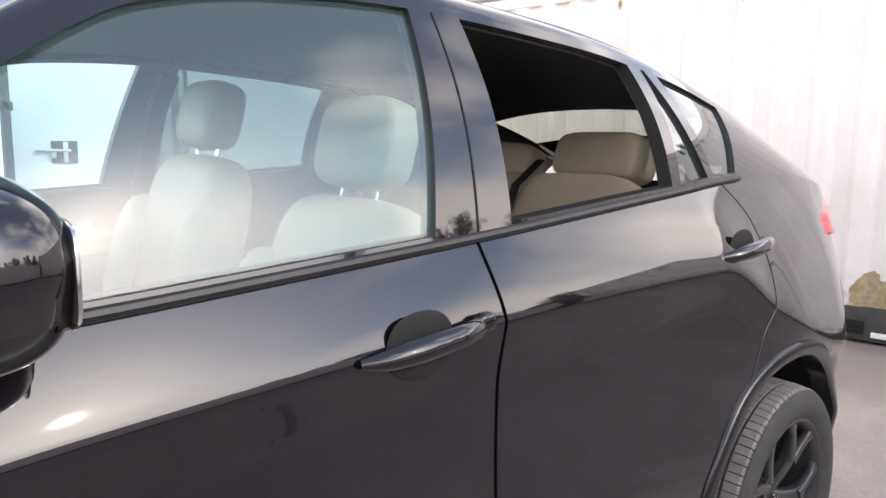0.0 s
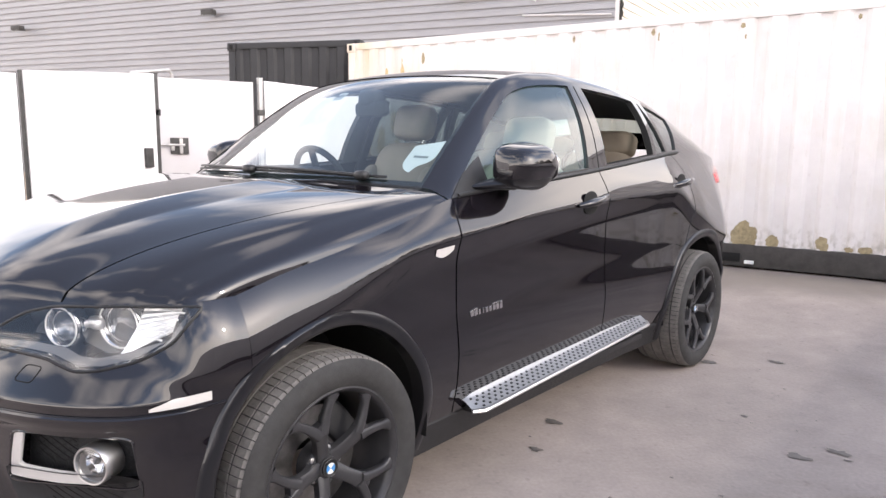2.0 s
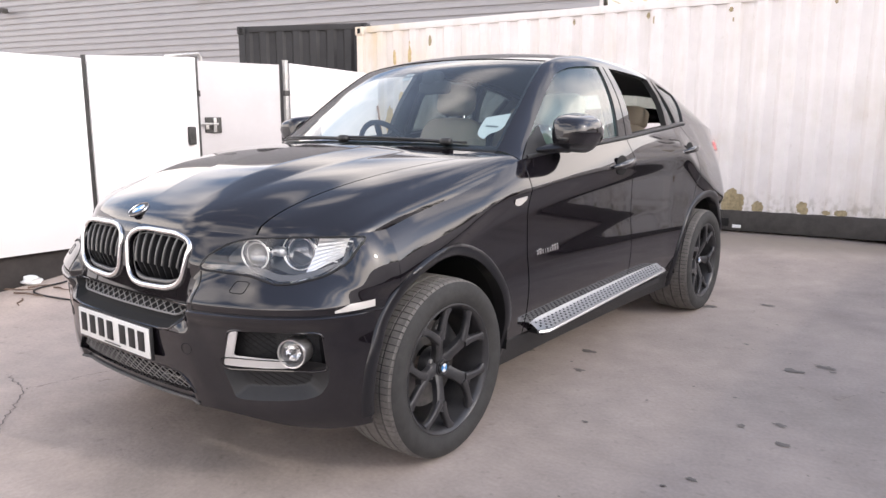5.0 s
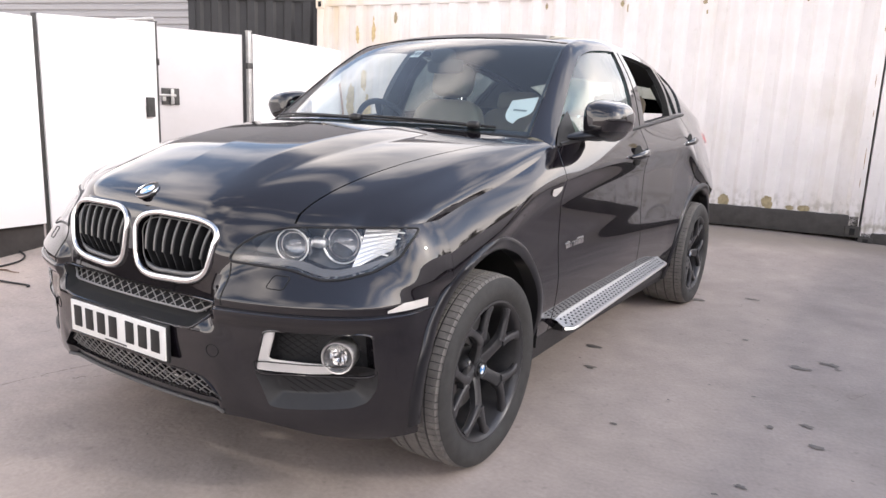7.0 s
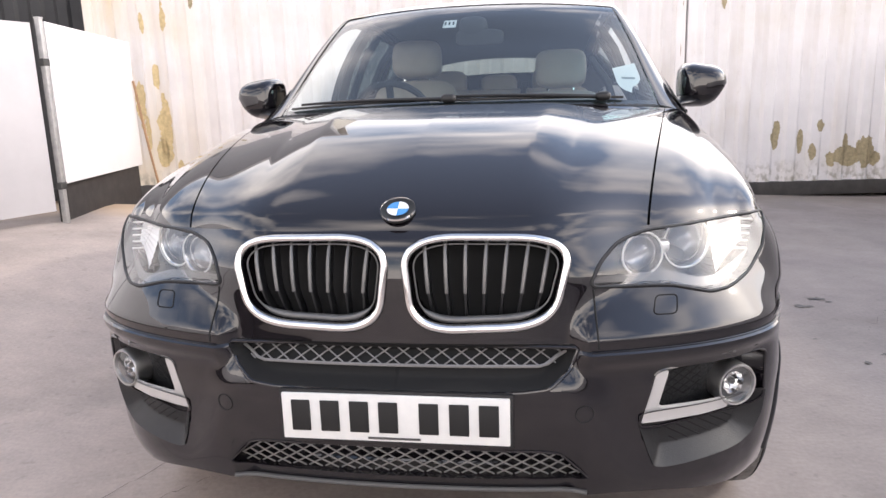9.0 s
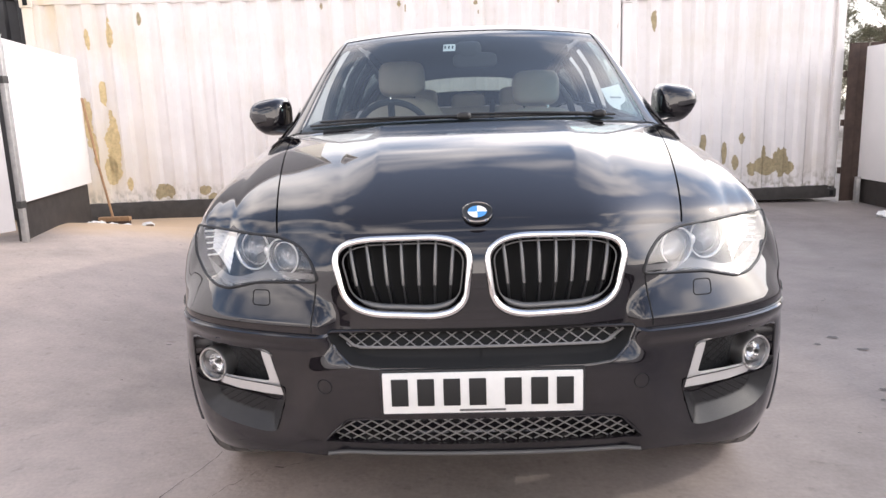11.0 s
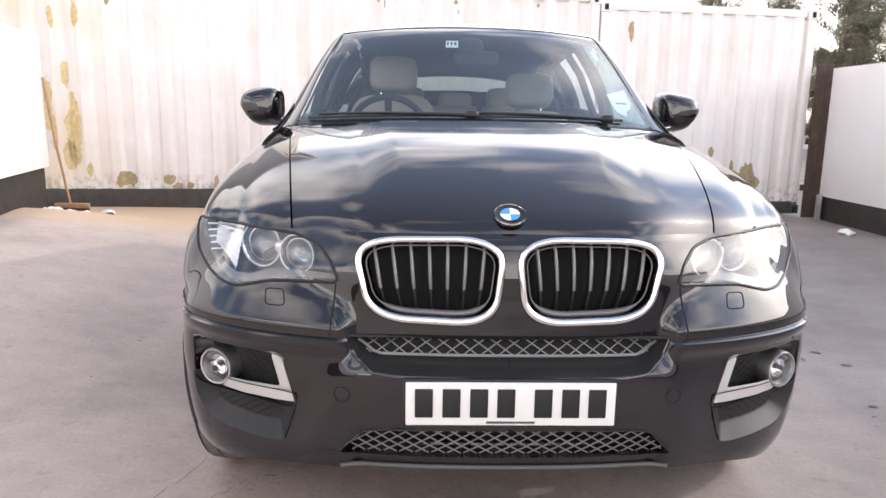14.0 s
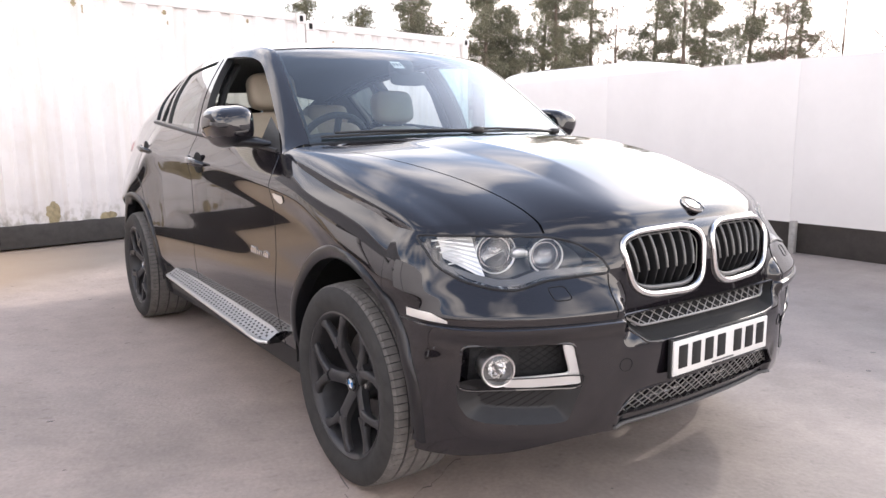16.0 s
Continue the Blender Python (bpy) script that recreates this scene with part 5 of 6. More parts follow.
M_SCOOP = mat("dull_black_mesh_panel", (0.012, 0.012, 0.013), 0.6, bump=0.5, bscale=160, vary=0.3, scale=60)
M_SLAT = mat("grille_slat_grey", (0.15, 0.148, 0.145), 0.3, 0.5)
for s in (1, -1):
    g = part("kidney_grille", tube(path_on(KIDNEY, -0.003, s), [0.0087 + 0.0024 * smooth(0.80, 0.74, z) for x, z in KIDNEY], 12, True, 1.05), M_CHROME, car, "chrome framed kidney grille with dark slats")
    lip = round_poly([(0.034, 0.928), (0.378, 0.922), (0.338, 0.763), (0.056, 0.753)], 14, 0.34)
    part("grille_lip", tube(path_on(lip, 0.013, s), [0.002 + 0.0065 * smooth(0.785, 0.762, z) for x, z in lip], 10, True), M_SLAT, g, "grey inner lip, deeper along the bottom")
    for k in range(7):
        f = 0.085 + 0.138 * k
        cuts = []
        for j in range(9):
            t = j / 8
            x, z = lerp(lerp(0.036, 0.378, f), lerp(0.058, 0.338, f), t), lerp(0.930, 0.752, t)
            p = on_nose(x, z, 0.016 - 0.012 * math.sin(math.pi * min(t * 1.3, 1) * 0.5) + 0.075 * max(t - 0.62, 0))
            cuts.append((s * p[0], p[1], p[2]))
        part("slat", blade([(x, y + 0.002, z) for x, y, z in cuts], 0.0034, 0.0022, 0.034), M_TRIM, g, "thin black grille blade" if k == 0 else "")
        part("slat_edge", tube(cuts[:6], [0.0034, 0.0044, 0.0048, 0.0048, 0.0047, 0.0044], 8), M_SLAT, g, "grey front edge of the blade" if k == 0 else "")
    back = inside_patch(KIDNEY, 0.062)
    part("grille_back", with_side(back, s), M_DARK, g)


def mesh_lattice(poly, push, z0, z1, half, pitch, r):
    """Diamond lattice of thin bars within an outline."""
    geos = []
    hgt = z1 - z0
    for sgn in (1, -1):
        x = -half - hgt * 1.6
        while x < half + hgt * 1.6:
            run = []
            for j in range(13):
                t = j / 12
                px, pz = x + sgn * hgt * 1.55 * (t - 0.5), lerp(z0, z1, t)
                if poly_depth(poly, px, pz) > 0.002:
                    run.append(on_nose(px, pz, push + (0.002 if sgn > 0 else 0)))
                elif len(run) > 1:
                    geos.append(tube(run, r, 5))
                    run = []
                else:
                    run = []
            if len(run) > 1:
                geos.append(tube(run, r, 5))
            x += pitch
    return join(*geos)


M_MESH = mat("grey_grille_mesh", (0.30, 0.29, 0.28), 0.38, 0.5)
M_LIP = mat("dull_grey_lip", (0.10, 0.098, 0.096), 0.5, 0.2)
part("lower_grille_mesh", mesh_lattice(INTAKE, 0.016, 0.374, 0.466, 0.45, 0.042, 0.0020), M_MESH, car, "grey diamond mesh in the lower intake")
UM = [(-0.388, 0.706), (0.388, 0.706), (0.365, 0.652), (-0.365, 0.652)]
part("upper_grille_mesh", mesh_lattice(UM, 0.02, 0.655, 0.706, 0.4, 0.045, 0.0019), M_MESH, car, "grey diamond mesh below the kidneys")
chin_half = [(0.0, 0.704)] + [q for q in CHIN if q[0] > 0.0] + [(0.0, 0.606)]
part("chin_panel", both(inside_patch(chin_half, lambda x, z: 0.034 * smooth(0.0, 0.024, max(poly_depth(CHIN, x, z), 0.0)) - 0.003)), M_DARK, car, "matt black panel behind the upper mesh", 60)
part("mesh_rail", tube([on_nose(x, 0.654 + 0.03 * smooth(0.33, 0.39, abs(x)), 0.018) for x in np.linspace(-0.385, 0.385, 40)], 0.004, 6), M_MESH, car)
part("bumper_edge_strip", tube([on_nose(x, z, 0.0) for x, z in [p for p in CHIN if p[1] < 0.70]], 0.0045, 8), M_PAINT, car, "thin glossy bumper edge")
for s in (1, -1):
    part("ledge_strip", with_side(tube([nose(u, 0.692, -0.001) for u in np.linspace(0.262, 0.93, 60)], 0.003, 6), s), M_ARCH, car)
for s in (1, -1):
    part("nose_seam", tube(path_on([(lerp(0.441, 0.452, t), lerp(0.822, 0.70, t)) for t in np.linspace(0, 1, 12)], 0.0, s), 0.0022, 6), M_DARK, car)
part("skid_lip", tube([on_nose(x, 0.345, -0.004) for x in np.linspace(-0.43, 0.43, 30)], 0.006, 8), M_LIP, car, "dull grey lower lip")

for s in (1, -1):
    # silver bar with its upturned inner end, round the fog lamp opening
    bar = round_poly([(0.551, 0.509), (0.600, 0.509), (0.70, 0.510), (0.764, 0.513), (0.756, 0.535), (0.70, 0.537), (0.600, 0.540), (0.588, 0.548), (0.610, 0.630), (0.588, 0.634)], 3, 0.12)
    tr = part("fog_lamp_trim", with_side(inside_patch(bar, 0.002), s), M_SILVER, car, "satin silver fog lamp trim with an upturned end", 60)
    part("trim_edge", tube(path_on(bar, 0.006, s), 0.0046, 6, True), M_SILVER, tr)
    part("pocket_panel", with_side(inside_patch(CLUSTER, 0.050), s), M_SCOOP, car, "dull black panel behind the fog lamp", 60)
    pocket_poly = [(0.600, 0.628), (0.735, 0.630), (0.735, 0.540), (0.592, 0.545)]
    part("pocket_mesh", with_side(mesh_lattice(pocket_poly, 0.048, 0.545, 0.630, 0.75, 0.032, 0.0013), s), M_DARK, car)
    c = on_nose(*FOG_AT, 0.015)
    aim = pose(s * c[0], c[1], c[2], 0, 0, s * 24) @ Matrix.Scale(0.80, 4)
    fog = part("fog_lamp", moved(lathe([(0.05, 0.065), (-0.020, 0.065), (-0.027, 0.062), (-0.026, 0.057), (0.0, 0.054)], 40, "y"), aim), M_SATIN, car, "round fog lamp with a silver ring")
    part("lamp_bowl", moved(lathe([(-0.016, 0.057), (-0.004, 0.046), (0.000, 0.033)], 36, "y"), aim), M_LAMPDARK, fog, "grey inner bowl")
    part("reflector", moved(lathe([(-0.006, 0.036), (0.012, 0.029), (0.024, 0.014), (0.026, 0.001)], 9, "y"), aim), M_CHROME, fog, "bright faceted reflector", 10)
    part("bulb", moved(blob(0.016, 0.03, 0.022, (0, 0.004, 0.004), 0.9, 14, 8), aim), M_LAMPDARK, fog)
    fl = part("lens", moved(lathe([(-0.018, 0.057), (-0.025, 0.038), (-0.029, 0.016), (-0.030, 0.0005)], 32, "y"), aim), M_LENS, fog)
    fl.visible_shadow = False

    floor_of_scoop = round_poly([(0.592, 0.520), (0.838, 0.520), (0.826, 0.440), (0.802, 0.428), (0.640, 0.420)], 4, 0.15)
    part("lower_scoop", with_side(inside_patch(SCOOP, lambda x, z: scoop_deep(x, z) - 0.003), s), M_TRIM, car, "dull black lining of the opening below the fog lamp", 60)
    part("scoop_mesh", with_side(mesh_lattice(floor_of_scoop, 0.0325, 0.420, 0.520, 0.84, 0.032, 0.0013), s), M_DARK, car)
    part("tow_eye_cover", with_side(tube([on_nose(0.422 + 0.020 * math.cos(2 * math.pi * k / 24), 0.553 + 0.020 * math.sin(2 * math.pi * k / 24), -0.0004) for k in range(24)], 0.0014, 5, True), s), M_DARK, car)

    # headlight
    hl = part("headlight", with_side(inside_patch(LAMP, 0.125), s), M_LAMPDARK, car, "large clear headlight with twin round lamps")
    part("gasket", tube(path_on(LAMP, -0.0005, s), 0.0045, 6, True), M_TRIM, hl)
    lens = part("lens", with_side(inside_patch(LAMP, -0.0015), s), M_LENS, hl, "clear headlight cover", 60)
    lens.visible_shadow = False
    for (x, z, r, deep) in ((0.726, 0.880, 0.070, 0.080), (0.580, 0.872, 0.058, 0.055)):
        p = on_nose(x, z, deep)
        aim = pose(s * p[0], p[1], p[2], 0, 0, s * 22)
        part("lamp_ring", moved(lathe([(0.03, r * 0.84), (-0.002, r * 0.88), (-0.006, r * 0.94), (-0.002, r * 0.99), (0.03, r * 1.0)], 40, "y"), aim), M_CHROME, hl, "bright ring round the lamp")
        part("halo_ring", moved(tube([(r * 0.90 * math.cos(2 * math.pi * k / 40), -0.010, r * 0.90 * math.sin(2 * math.pi * k / 40)) for k in range(40)], 0.0024, 6, True), aim), M_PLATE, hl, "pale halo ring")
        part("inner_ring", moved(tube([(r * 0.70 * math.cos(2 * math.pi * k / 40), 0.006, r * 0.70 * math.sin(2 * math.pi * k / 40)) for k in range(40)], 0.0028, 6, True), aim), M_CHROME, hl)
        part("lamp_bowl", moved(lathe([(0.0, r * 0.86), (0.03, r * 0.62), (0.035, r * 0.5), (0.035, 0.001)], 32, "y"), aim), M_BOWL, hl)
        part("projector", moved(lathe([(0.03, r * 0.55), (0.01, r * 0.53), (-0.004, r * 0.36), (-0.008, r * 0.15), (-0.009, 0.0005)], 28, "y"), aim), M_LENS, hl)
    part("inner_reflector", with_side(grid(lambda a, b: on_nose(lerp(0.776, 0.872, a), lerp(lerp(0.812, 0.872, a), 0.934, b), 0.045 + 0.004 * abs((b * 8) % 1 - 0.5)), 10, 64), s), M_LAMPBACK, hl)
    low = [(0.444, 0.830), (0.52, 0.824), (0.62, 0.819), (0.67, 0.807), (0.715, 0.797), (0.765, 0.800), (0.82, 0.820), (0.862, 0.858), (0.80, 0.832), (0.745, 0.816), (0.70, 0.818), (0.64, 0.836), (0.55, 0.840), (0.46, 0.842)]
    part("bezel", with_side(inside_patch(low, 0.022), s), M_BEZEL, hl, "satin bezel below the lamps", 60)
    bridge = on_nose(0.648, 0.878, 0.09)
    part("lamp_bridge", with_side(blob(0.06, 0.03, 0.035, bridge, 0.6, 16, 8), s), M_LAMPBACK, hl)
    for k in range(5):
        z = 0.930 - 0.0165 * k
        row = [on_nose(x, z - 0.006 * t, 0.030 - 0.012 * t) for t, x in ((t, lerp(0.812, 0.872 - 0.006 * k, t)) for t in np.linspace(0, 1, 8))]
        part("led_bar", with_side(tube(row, 0.0032, 6, flat=0.8), s), M_PLATE, hl, "pale light bar")
    # washer cover outline, tow cover, reflector, indicator
    wsh = round_poly([(0.582, 0.798), (0.632, 0.796), (0.628, 0.760), (0.574, 0.762)], 4, 0.25)
    part("washer_cover", tube(path_on(wsh, -0.0004, s), 0.0016, 5, True), M_DARK, car)

    def marker(a, b):
        u = lerp(0.69, 0.888, a)
        z = lerp(0.701, 0.701 + 0.008 + 0.017 * min(a * 3, 1), b) + 0.004 * a
        return nose(u, z, -0.004)
    part("side_marker", with_side(grid(marker, 16, 3), s), M_AMBER, car, "pale side marker reflector")

    def repeater(a, b):
        y = lerp(0.455, 0.555, a)
        z = 1.0 + lerp(0.004 + 0.006 * a, -0.003 - 0.026 * math.sin(math.pi * min(a * 0.75 + 0.2, 1)), b)
        return (side_x(y, z) + 0.004, y, z)
    part("side_repeater", with_side(grid(repeater, 14, 5), s), M_AMBER, car, "small pale indicator on the fender")
    # script on the door, drawn as plain strokes
    strokes = []
    for k, (w_, h_) in enumerate(((0.016, 0.020), (0.017, 0.024), (0.009, 0.017), (0.005, 0.018), (0.012, 0.017), (0.012, 0.017), (0.015, 0.026), (0.015, 0.026), (0.014, 0.027))):
        yk = 0.684 + 0.0235 * k
        bar_k = box(0.004, w_ * 1.2, h_ * 1.15, (0, 0, 0), 0.001)
        strokes.append(moved(bar_k, pose(side_x(yk, 0.738) + 0.002, yk, 0.734 + h_ / 2 - 0.008, 10)))
    part("model_script", with_side(join(*strokes), s), M_CHROME, car, "small chrome script in plain strokes")

plate = part("number_plate", box(0.52, 0.008, 0.111, (0, -0.864, 0.548), 0.003), M_PLATE, car, "white number plate with dark bars")
part("plate_backing", box(0.534, 0.012, 0.125, (0, -0.856, 0.548), 0.003), M_TRIM, plate)
for k, x in enumerate((-0.203, -0.135, -0.067, 0.0, 0.092, 0.160, 0.226)):
    part("bar", box(0.044, 0.003, 0.074, (x - 0.012, -0.8695, 0.551), 0.002), M_INK, plate, "plain dark bar" if k == 0 else "")
part("small_bar", box(0.12, 0.003, 0.005, (-0.0, -0.8685, 0.501)), M_LAMPDARK, plate)


def roundel(parent, m, r):
    """Round badge: dark rim, chrome edge and four quarters."""
    b = part("badge", moved(lathe([(0.004, r), (-0.004, r), (-0.006, r * 0.96), (-0.005, r * 0.92), (-0.004, 0.001)], 36, "y"), m), M_INK, parent, "round badge with blue and white quarters")
    part("badge_edge", moved(lathe([(-0.003, r * 1.02), (-0.008, r * 1.0), (-0.003, r * 0.95)], 36, "y"), m), M_CHROME, b)
    for k in range(4):
        vs = [(0, -0.0065, 0)] + [(r * 0.62 * math.cos(radians(90 * k + a)), -0.0065, r * 0.62 * math.sin(radians(90 * k + a))) for a in range(0, 91, 10)]
        part("badge_quarter", moved((vs, [[0, i, i + 1] for i in range(1, 10)]), m), M_BLUE if k % 2 else M_WHITE, b, sharp=0)
    return b


pb = top_sheet(0.0, 0.024)
pb2 = top_sheet(0.0, 0.13)
slope = math.degrees(math.atan2(pb2[2] - pb[2], pb2[1] - pb[1]))
roundel(car, pose(0, pb[1], pb[2] + 0.0005, slope - 90, 0, 0), 0.041)

# bonnet edge cowl, wipers
part("cowl", band(-0.0, 0.018, -0.97, 0.97, 3, 50, -0.004), M_TRIM, car, "black plastic cowl below the windscreen")
part("scuttle", both(grid(lambda a, b: tuple(lerp(np.array(top_sheet(a * 0.59, 0.985)), np.array(roof_sheet(0.02, a * 0.95)), b) - np.array((0, 0, 0.012))), 30, 3)), M_TRIM, car)
for k, (x0, x1, rr) in enumerate(((-0.03, -0.66, 0.06), (0.54, -0.02, 0.055))):
    def on_screen(x, r, up):
        w = x / 0.79
        p = roof_sheet(r, max(min(w, 0.95), -0.95))
        return (p[0], p[1] - up, p[2] + up)
    wp = part("wiper", tube([on_screen(lerp(x0, x1, t), lerp(0.030, 0.050, math.sin(math.pi * t * 0.5)), 0.014) for t in np.linspace(0, 1, 14)], [0.0085 - 0.0035 * t for t in np.linspace(0, 1, 14)], 8), M_TRIM, car, "black windscreen wiper")
    part("blade", tube([on_screen(lerp(x0 + 0.08, x1 - 0.05, t), lerp(0.048, 0.040, t), 0.005) for t in np.linspace(0, 1, 14)], 0.0052, 6), M_TRIM, wp)
    q = on_screen(x0, 0.030, 0.016)
    part("pivot_cap", blob(0.06, 0.05, 0.035, q, 0.7, 16, 8), M_TRIM, wp)

# stickers and mirror on the screen
def decal(xc, rc, wx, wr, up):
    w = 1 / 0.70
    return grid(lambda a, b: tuple(np.array(roof_sheet(rc + wr * (b - 0.5), (xc + wx * (a - 0.5)) * w)) + np.array((0, 0.006, -0.009 + up))), 6, 6)


def shield(xc, rc, wx, wr):
    """A tag with a straight top and a rounded lower end."""
    def fn(a, b):
        half = wx / 2 * (1.0 if b > 0.45 else math.sqrt(max(1 - ((0.45 - b) / 0.45) ** 2, 0.02)))
        x = xc + half * (2 * a - 1)
        p = roof_sheet(rc + wr * (b - 0.5) + 0.03 * (2 * a - 1), x / 0.70)
        return (p[0], p[1] + 0.006, p[2] - 0.009)
    return grid(fn, 10, 14)


part("sticker", shield(0.60, 0.255, 0.095, 0.22), M_PAPER, screen, "white paper sticker inside the screen")
part("sticker_mark", decal(0.60, 0.24, 0.05, 0.018, 0.002), mat("sticker_grey", (0.25, 0.27, 0.28), 0.5), screen)
part("toll_tag", decal(-0.095, 0.80, 0.06, 0.07, 0.0), M_PAPER, screen, "small white ticket")
part("toll_tag_bars", join(*[decal(-0.115 + 0.018 * k, 0.80, 0.008, 0.03, 0.002) for k in range(3)]), M_INK, screen)
mr = part("rear_view_mirror", blob(0.22, 0.035, 0.075, (0.03, 1.05, 1.525), 0.5), M_CABIN, car, "rear view mirror")
part("mirror_glass", blob(0.20, 0.008, 0.06, (0.03, 1.069, 1.525), 0.5), M_CHROME, mr)
part("mirror_foot", blob(0.13, 0.09, 0.10, (0.0, 1.075, 1.572), 0.6), M_CABIN, mr, "dark sensor pod")

# ---- door mirrors ----
def mirror_shell(sx, sy, sz, at, e, nu, nv):
    """A rounded housing that narrows outwards at its foot and tapers to the front."""
    vs, fs = blob(sx, sy, sz, (0, 0, 0), e, nu, nv)
    out = []
    for x, y, z in vs:
        a, low, fore = x / sx + 0.5, max(0.1 - z / sz, 0.0), max(0.2 - y / sy, 0.0)
        x -= sx * 0.42 * low * a
        z += sz * (0.16 * (0.5 - a) + 0.12 * low * a)
        z *= 1 - 0.22 * fore
        x -= sx * 0.10 * fore * a
        out.append((x + at[0], y + at[1], z + at[2]))
    return out, fs


for s in (1, -1):
    vs, fs = mirror_shell(0.200, 0.255, 0.192, (0.994, 0.934, 1.277), 0.62, 56, 40)
    high = [f for f in fs if sum(vs[k][2] for k in f) / len(f) > 1.236]
    deep = [f for f in fs if sum(vs[k][2] for k in f) / len(f) <= 1.236]
    e = part("door_mirror", with_side((vs, high), s), M_PAINT, car, "black door mirror with glossy cap")
    shell = ([(0.99 + (x - 0.99) * 0.985, 0.934 + (y - 0.934) * 0.985, z) for x, y, z in vs], deep)
    foot = tube([(0.842, 0.745, 1.200), (0.868, 0.785, 1.205), (0.905, 0.840, 1.213), (0.955, 0.905, 1.216)], [0.010, 0.030, 0.052, 0.066], 16, flat=0.42)
    part("mirror_base", with_side(join(shell, foot), s), M_ARCH, e, "black lower mirror shell with its foot")
    part("mirror_glass", with_side(blob(0.150, 0.008, 0.105, (0.994, 1.052, 1.280), 0.5), s), M_CHROME, e)
    tri = [upper(0.62, 0.0), upper(0.86, 0.02), upper(0.86, 0.62), upper(0.74, 0.55)]
    part("mirror_triangle", with_side(([(p[0] + 0.004, p[1], p[2]) for p in tri], [[0, 1, 2, 3]]), s), M_TRIM, e)

# ---- running boards ----
for s in (1, -1):
    def board(a, b):
        y = lerp(0.66, 2.20, a)
        zz = lerp(0.372, 0.428, a)
        cut = 0.05 * (1 - smooth(0.0, 0.04, a)) + 0.05 * smooth(0.96, 1.0, a)
        if b < 0.45:
            t = b / 0.45
            return (lerp(0.895, 0.925, t), y + cut * 0, zz + lerp(0.075 - cut, 0.025, t))
        t = (b - 0.45) / 0.55
        return (lerp(0.925, 0.992 - cut * 0.6, t), y, zz + lerp(0.025, 0.0, t))
    rb = part("running_board", with_side(grid(board, 60, 10), s), M_STEPMETAL, car, "aluminium running board with black rubber studs")
    part("step_edge", with_side(tube([(0.990 - 0.03 * smooth(0.03, 0, t) - 0.03 * smooth(0.97, 1, t), lerp(0.665, 2.205, t), lerp(0.362, 0.418, t)) for t in np.linspace(0, 1, 40)], 0.012, 8, flat=0.8), s), M_SATIN, rb)
    part("step_bracket", with_side(box(0.14, 1.45, 0.03, (0.90, 1.42, 0.355), 0.005), s), M_TRIM, rb)
    studs = []
    for k in range(38):
        for j, b in enumerate((0.10, 0.29, 0.50, 0.63, 0.77, 0.91)):
            a = 0.022 + 0.958 * (k + 0.5 * (j % 2)) / 38.5
            p = board(a, b)
            studs.append(moved(box(0.0085, 0.011, 0.004), pose(*p, 0, 59 if b < 0.45 else 20, 0)))
    st = part("rubber_studs", with_side(join(*studs), s), M_INK, rb, "black rubber studs", sharp=0)
    st["kind"] = "stuff"


for nm, poly, sides in (("intake_edge", INTAKE, (1,)), ("pocket_edge", CLUSTER, (1, -1)),):
    for s in sides:
        part(nm, tube(path_on(poly, 0.001, s), 0.004, 6, True), M_PAINT, car)
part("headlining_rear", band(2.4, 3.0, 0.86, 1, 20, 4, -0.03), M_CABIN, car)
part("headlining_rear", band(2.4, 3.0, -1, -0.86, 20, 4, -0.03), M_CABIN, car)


# ---- wheels ----
def tyre_geo(half):
    """Carcass and tread; the tread is cut into blocks by grooves."""
    R, rim = 0.364, 0.262
    prof = [(-half + 0.01, rim), (-half - 0.004, rim + 0.02), (-half - 0.010, rim + 0.045), (-half - 0.006, R - 0.028), (-half + 0.006, R - 0.012)]
    side1 = lathe(prof, 72)
    side2 = lathe([(-a, r) for a, r in prof[::-1]], 72)
    return join(side1, side2)


def tread_geo(half):
    R = 0.364
    n = 86
    xs = [-half + 0.006, -half + 0.016, -half + 0.052, -half + 0.053, -half + 0.060, -half + 0.061, -0.035, -0.034, -0.027, -0.026, 0.026, 0.027, 0.034, 0.035, half - 0.061, half - 0.060, half - 0.053, half - 0.052, half - 0.016, half - 0.006]
    deep = [0, 0, 0, 1, 1, 0, 0, 1, 1, 0, 0, 1, 1, 0, 0, 1, 1, 0, 0, 0]
    vs, fs = [], []
    ang = []
    for k in range(n):
        a0 = 2 * math.pi * k / n
        step = 2 * math.pi / n
        ang += [(a0, 0), (a0 + step * 0.86, 0), (a0 + step * 0.88, 1), (a0 + step * 0.98, 1)]
    for a, cut in ang:
        for i, x in enumerate(xs):
            crown = 0.010 * (abs(x) / half) ** 4
            outer = i <= 2 or i >= len(xs) - 3
            mid = 5 <= i <= 6 or 13 <= i <= 14
            r = R - crown - (0.009 if deep[i] else 0) - (0.009 if cut and outer else 0) - (0.007 if cut and mid else 0)
            if i in (0, len(xs) - 1):
                r -= 0.010 * (1 if True else 0)
            vs.append((x, r * math.cos(a), r * math.sin(a)))
    m, c = len(ang), len(xs)
    for i in range(m):
        for j in range(c - 1):
            fs.append([i * c + j, i * c + j + 1, ((i + 1) % m) * c + j + 1, ((i + 1) % m) * c + j])
    return vs, [f[::-1] for f in fs]


